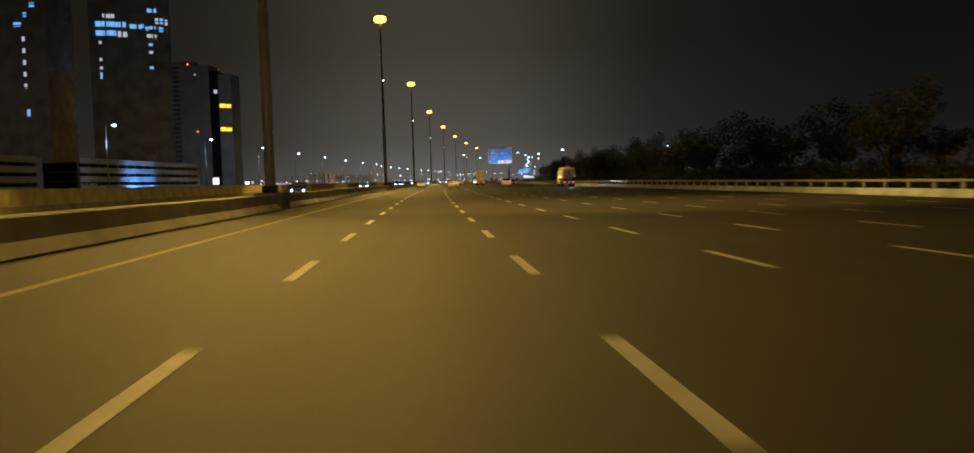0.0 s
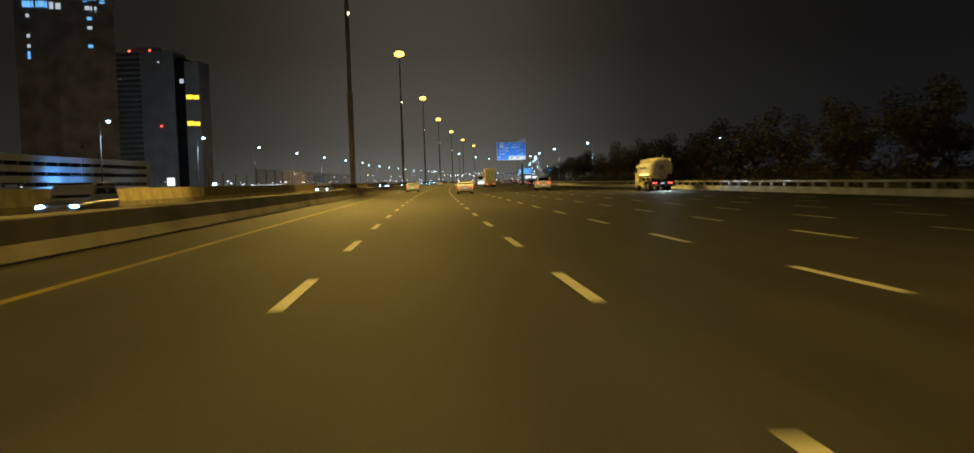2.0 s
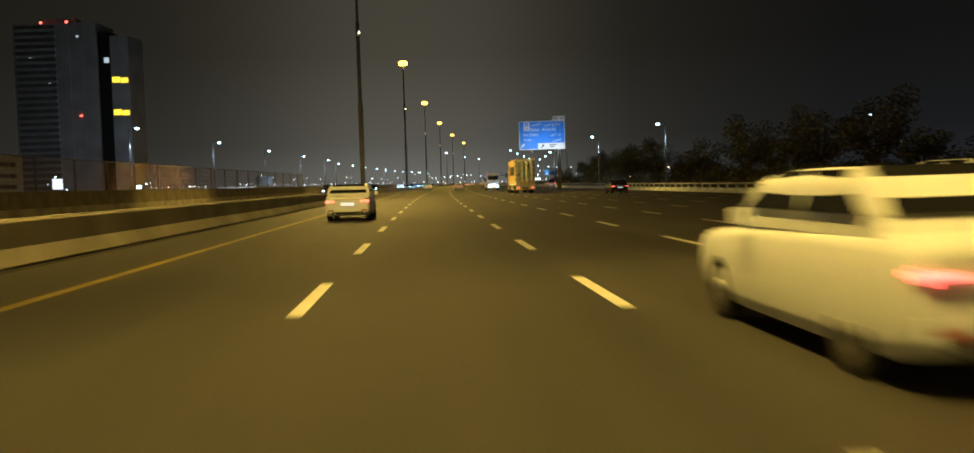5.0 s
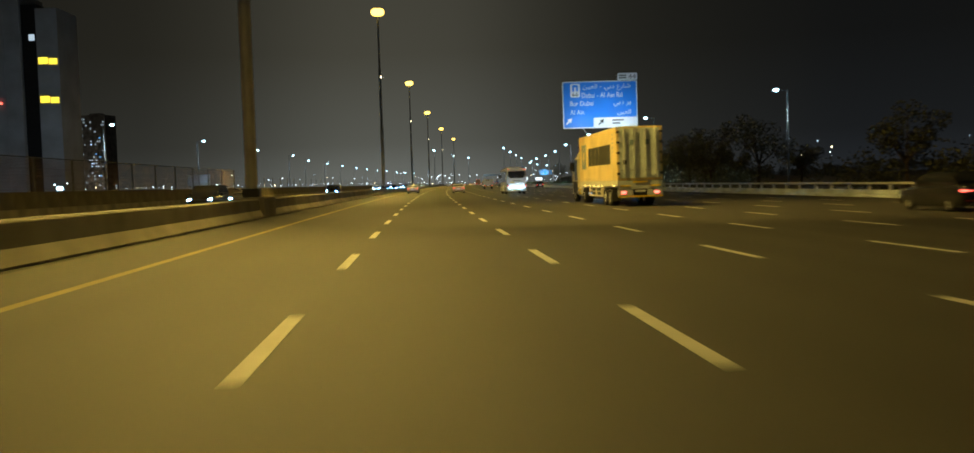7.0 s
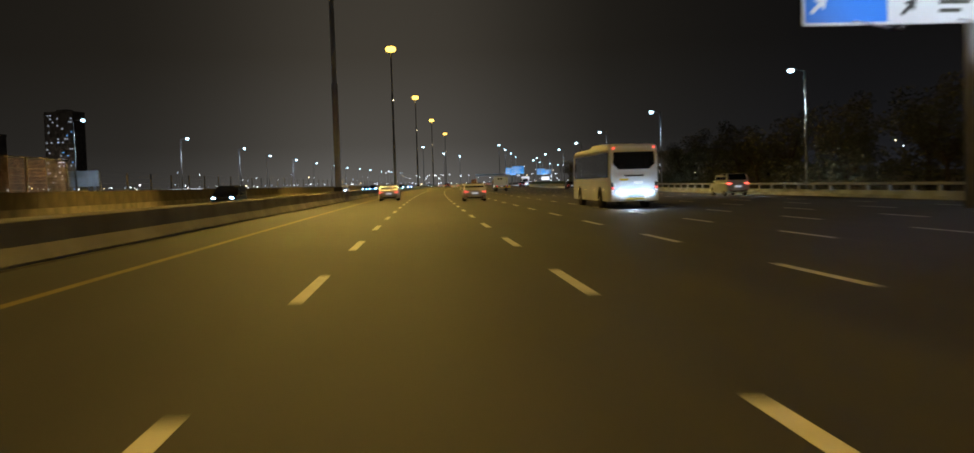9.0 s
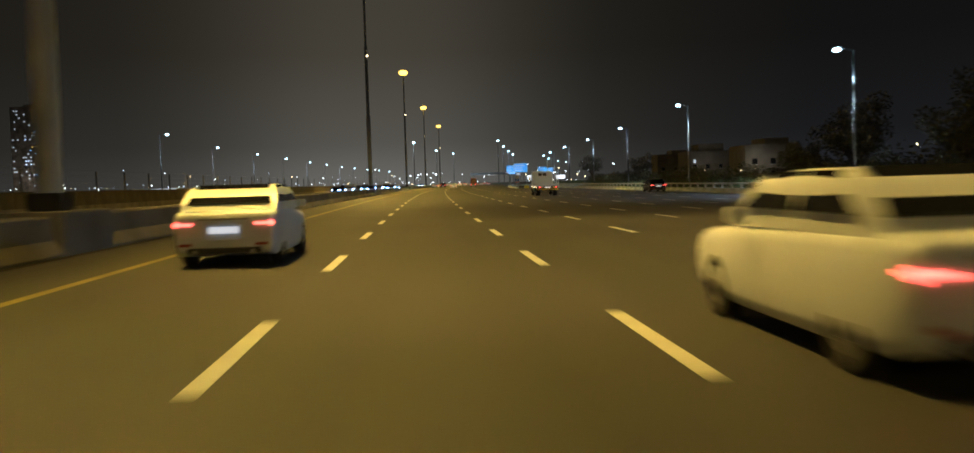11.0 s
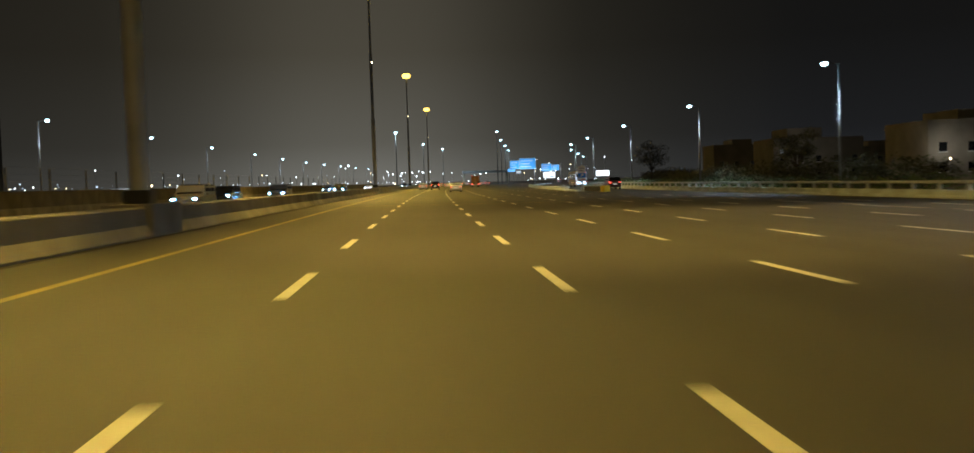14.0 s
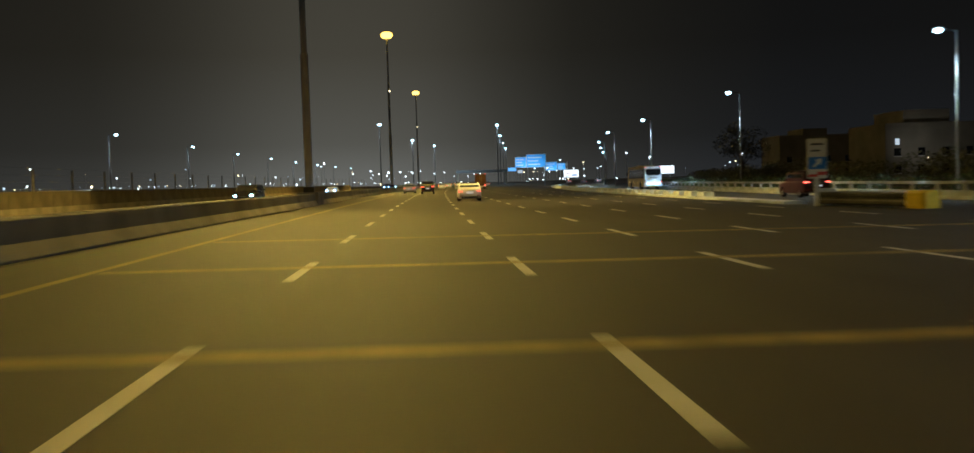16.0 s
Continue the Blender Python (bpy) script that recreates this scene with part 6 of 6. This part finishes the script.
# far lamps of the city
glows, poles_bm = {}, bmesh.new()
for k in range(230):
    s, u = rng.uniform(420, 2200), -rng.uniform(90, 700) * (1 if k % 5 else -0.35)
    if abs(u) < 0.07 * s + 60:
        u = -(0.07 * s + 70 + rng.uniform(0, 120))
    z = (rng.uniform(1.2, 3.8) if k % 5 else rng.uniform(6, 12)) + 0.0135 * abs(u)
    m = WARM_GLOW if k % 9 == 0 else DIM_GLOW if k % 2 else FAR_GLOW
    glows.setdefault(m.name, (m, bmesh.new()))
    bm = glows[m.name][1]
    r = rng.uniform(0.10, 0.26) * (1 + s / 1500)
    bmesh.ops.create_icosphere(bm, subdivisions=1, radius=r, matrix=Matrix.Translation(P(s, u, z)))
    tube(poles_bm, P(s, u, -0.6), P(s, u, z - r * 0.9), 0.05, 0.05, 4, False)
for k in range(70):                         # lamps along the motorway and its slip roads far ahead
    s, u = rng.uniform(900, 1700), rng.uniform(-75, 110)
    z = rng.uniform(7, 13) if k % 3 else rng.uniform(1, 4)
    m = WARM_GLOW if k % 7 == 0 else FAR_GLOW
    bm = glows[m.name][1]
    r = rng.uniform(0.16, 0.36) * (s / 1000)
    bmesh.ops.create_icosphere(bm, subdivisions=1, radius=r, matrix=Matrix.Translation(P(s, u if abs(u) > 34 else math.copysign(34 + abs(u) * 0.5, u), z)))
    tube(poles_bm, P(s, u if abs(u) > 34 else math.copysign(34 + abs(u) * 0.5, u), -0.6), P(s, u if abs(u) > 34 else math.copysign(34 + abs(u) * 0.5, u), z - r * 0.9), 0.06, 0.06, 4, False)
for m, bm in glows.values():
    lamps = link("distant_lamps", bm, m)
    tagged(lamps, "many small distant lamps of the city", "lamps", kind="stuff")

tagged(link("distant_poles", poles_bm, POLE_PAINT), "thin posts of the distant lamps", "posts", kind="stuff")

# ---- flyover far ahead ----
fly = thing("flyover", "far pale concrete flyover beside the motorway", "bridge", on_road(1190, 0, -0.6, 4))
part("deck", boxes((-12, 24, -5, 5, 8.9, 9.6), bevel=0.1), CREAM_PAINT, fly)
part("parapet", boxes((-12, 24, -5.2, -4.9, 8.9, 10.6)), SIGN_WHITE, fly, "pale lit parapet")
for x in (-11, 23):
    part("pier", boxes((x - 0.5, x + 0.5, -2.5, 2.5, 0, 8.9), bevel=0.15), CREAM_PAINT, fly)


# ---- low buildings to the east ----
def villa(s, u, w, d, h, label, lit=(), room=(-3, 4), rise=2.9):
    v = thing("house", label, "house", on_road(s, u, -0.6))
    part("wall", boxes((-w / 2, w / 2, -d / 2, d / 2, 0, h)), RENDERED, v)
    part("roof", boxes((-w / 2 - 0.2, w / 2 + 0.2, -d / 2 - 0.2, d / 2 + 0.2, h, h + 0.35), (-w / 2, w / 2, -d / 2, -d / 2 + 0.25, h + 0.35, h + 1.1), (-w / 2, -w / 2 + 0.25, -d / 2, d / 2, h + 0.35, h + 1.1)), RENDERED, v)
    part("roof_room", boxes((room[0], room[1], -d / 2 + 1.2, d / 3, h + 0.35, h + rise), bevel=0.05), RENDERED, v)
    n = max(2, int(w / 5))
    for k in range(n):
        for z in (1.2, 4.8) if h > 6.5 else (1.2,):
            x = -w / 2 + (k + 0.5) * w / n
            win = part("window", boxes((x - 0.75, x + 0.75, -d / 2 - 0.02, -d / 2 + 0.1, z, z + 1.7)), GLASS, v, "dark window")
            part("window_sill", boxes((x - 0.85, x + 0.85, -d / 2 - 0.05, -d / 2 + 0.05, z - 0.12, z)), SIGN_WHITE, win)
    for x, z in lit:
        part("lit_window", boxes((x, x + 0.9, -d / 2 - 0.04, -d / 2 + 0.05, z, z + 1.3)), PALE_WINDOW, v, "pale lit window")
    return v


villa(638, 95.5, 16, 16, 9.4, "sand-coloured flat-roofed house beyond the trees", room=(-2, 5))
villa(741, 108, 26, 18, 10.7, "large sand-coloured house with a stepped roof", ((-10.9, 7.2),), room=(-8.5, 1.5), rise=3.9)
villa(805, 106, 22, 16, 11.4, "sand-coloured flat-roofed house behind dark trees", room=(-4, 3))
villa(790, 150, 30, 18, 9, "wide sand-coloured flat-roofed house in the dark", room=(-6, 5))
for s, u, z, aim, power in ((625, 84.6, 2.7, (632, 92, 7.5), 300), (625, 88.8, 2.9, (632, 97, 6.5), 300), (722, 99, 3.6, (733, 105, 9), 420)):
    lamp = thing("garden_lamp", "small warm-white lamp on a post before a house", "lamp", on_road(s, u, -0.6))
    part("post", tube(bmesh.new(), (0, 0, 0), (0, 0, z + 0.4), 0.06, 0.05, 8), POLE_PAINT, lamp)
    part("lamp_head", ball((0, 0, z + 0.55), 0.16), WARM_GLOW, lamp, "glowing lamp head")
    spot("garden_light", P(s, u, z + 0.8), P(*aim), power, (1.0, 0.93, 0.78), 130, 0.15)


# ---- trees and hedges ----
def leaf_cloud(bm, centre, radius, n, size, rnd, flat=0.8):
    for i in range(n):
        while True:
            p = Vector((rnd.uniform(-1, 1), rnd.uniform(-1, 1), rnd.uniform(-1, 1)))
            if 0.15 < p.length < 1:
                break
        p = centre + Vector((p.x * radius, p.y * radius, p.z * radius * flat))
        a = Vector((rnd.uniform(-1, 1), rnd.uniform(-1, 1), rnd.uniform(-0.6, 0.6))).normalized() * size * rnd.uniform(0.6, 1.3)
        b = a.cross(Vector((rnd.uniform(-1, 1), rnd.uniform(-1, 1), rnd.uniform(-1, 1)))).normalized() * size * 0.45
        vs = [bm.verts.new(q) for q in (p - a, p + b, p + a, p - b)]
        bm.faces.new(vs)


def tree(seed, h):
    rnd = random.Random(seed)
    t = thing("tree", "dusty dark-green roadside tree with a ragged crown", "tree", None, "roadside trees")
    trunk = bmesh.new()
    tube(trunk, (0, 0, 0), (0.15, 0.1, h * 0.32), 0.2, 0.14, 8)
    crown = bmesh.new()
    for k in range(7):
        a = k * 0.9 + rnd.uniform(-0.3, 0.3)
        r = h * rnd.uniform(0.16, 0.34)
        tip = Vector((math.cos(a) * r, math.sin(a) * r, h * rnd.uniform(0.5, 0.88)))
        mid = Vector((0.15, 0.1, h * 0.3)).lerp(tip, 0.5) + Vector((0, 0, 0.25))
        tube(trunk, (0.15, 0.1, h * 0.3), mid, 0.11, 0.07, 6)
        tube(trunk, mid, tip, 0.07, 0.02, 6)
        leaf_cloud(crown, tip, h * rnd.uniform(0.13, 0.2), 210, 0.19, rnd)
        leaf_cloud(crown, mid + Vector((math.cos(a), math.sin(a), 0.3)) * 0.5, h * 0.12, 90, 0.18, rnd)
    part("trunk", trunk, BARK, t)
    part("crown", crown, LEAF, t)
    return t


kinds = [tree(3, 8.0), tree(8, 9.5), tree(21, 6.8)]
spots = []
for k in range(62):
    s = 40 + k * 7.0 + rng.uniform(-3, 3)
    spots.append((s, 41 + rng.uniform(0, 4) + (k % 3) * 5))
for k in range(3):
    spots.append((500 + k * 95 + rng.uniform(-3, 3), 46 + rng.uniform(0, 14) + exit_shift(480 + k * 11)))
spots = [p for p in spots if not (abs(p[0] - 340) < 22 and p[1] < 56)]
for k, (s, u) in enumerate(spots):
    m = on_road(s, u, -0.62, rng.uniform(0, 360)) @ Matrix.Scale(rng.uniform(0.75, 1.2), 4)
    if k < 3:
        kinds[k].matrix_world = m
    else:
        ob = copy_thing(kinds[k % 3], on_road(s, u, -0.62, rng.uniform(0, 360)))
shrubs = bmesh.new()                        # undergrowth below and between the trees
rnd = random.Random(31)
for k in range(520):
    s = 30 + k * 1.55
    if s < 480:
        u, top = 40.5 + rnd.uniform(0, 7), rnd.uniform(2.2, 4.6)
    else:
        u, top = 44 + rnd.uniform(0, 12) + exit_shift(s), rnd.uniform(2.2, 4.0)
    if abs(s - 342) < 14:
        continue
    leaf_cloud(shrubs, P(s, u, -0.6 + top * 0.5), top * 0.66, 150 if s > 430 else 105, 0.26, rnd, 0.85)
shrubs = link("shrubs", shrubs, LEAF)
tagged(shrubs, "dense dusty shrubs and undergrowth along the roadside", "shrubs", kind="stuff")
hedge = bmesh.new()
rnd = random.Random(77)
for k in range(300):
    s = 440 + k * 1.25
    leaf_cloud(hedge, P(s, 30.6 + exit_shift(s) + rnd.uniform(-0.3, 0.5), 0.32 + rnd.uniform(-0.2, 0.25)), rnd.uniform(0.75, 1.2), 70, 0.12, rnd)
hedge = link("hedge", hedge, HEDGE_LEAF)
tagged(hedge, "low green hedge behind the roadside barrier", "hedge", kind="stuff")
woods = bmesh.new()
for k in range(240):
    s = rnd.uniform(500, 1900)
    u = rnd.uniform(80, 260) + 0.18 * (s - 500)
    leaf_cloud(woods, P(s, u, rnd.uniform(1.5, 4.5)), rnd.uniform(3, 5.5), 60, 0.8, rnd)
woods = link("far_trees", woods, LEAF)
tagged(woods, "dark line of far trees and scrub", "trees", kind="stuff")

# ---- dust-worn marking of the gore ----
rnd = random.Random(12)
worn = bmesh.new()
s = 496.0
while s < 572:
    n = rnd.uniform(1.6, 5.5)
    u = 20.5 + 0.55 * (s - 496) / 76 + rnd.uniform(-0.25, 0.25)
    zz = road_z(u) + 0.005
    pts = [P(s + n * q, u + rnd.uniform(0.12, 0.42) * side * (1 - abs(2 * q - 1) ** 3), zz - FALL * 0.3 * side) for side, qs in ((-1, (0, 0.2, 0.45, 0.7, 1)), (1, (0.9, 0.6, 0.35, 0.1))) for q in qs]
    worn.faces.new([worn.verts.new(p) for p in pts])
    s += n + rnd.uniform(0.2, 2.2)
part("worn_marking", worn, DUSTY_LINE, road, "pale dust-worn edge marking")["kind"] = "stuff"

# ---- lane dashes beside the driven lane ----
dash_me = bpy.data.meshes.new("lane_dash")
dash_me.from_pydata([(-0.085, 0, 0.0), (0.085, 0, 0.0), (0.085, DASH, 0.0), (-0.085, DASH, 0.0), (-0.085, 0, 0.004), (0.085, 0, 0.004), (0.085, DASH, 0.004), (-0.085, DASH, 0.004)], [],
                    [(3, 2, 1, 0), (4, 5, 6, 7), (0, 1, 5, 4), (1, 2, 6, 5), (2, 3, 7, 6), (3, 0, 4, 7)])
dash_me.materials.append(WHITE_LINE)
for s, u in near_dashes:
    ob = new("lane_dash", dash_me)
    ob.parent = road
    ob.matrix_local = pose(*P(s, u, road_z(u) + 0.002), 0, math.degrees(FALL), heading(s))
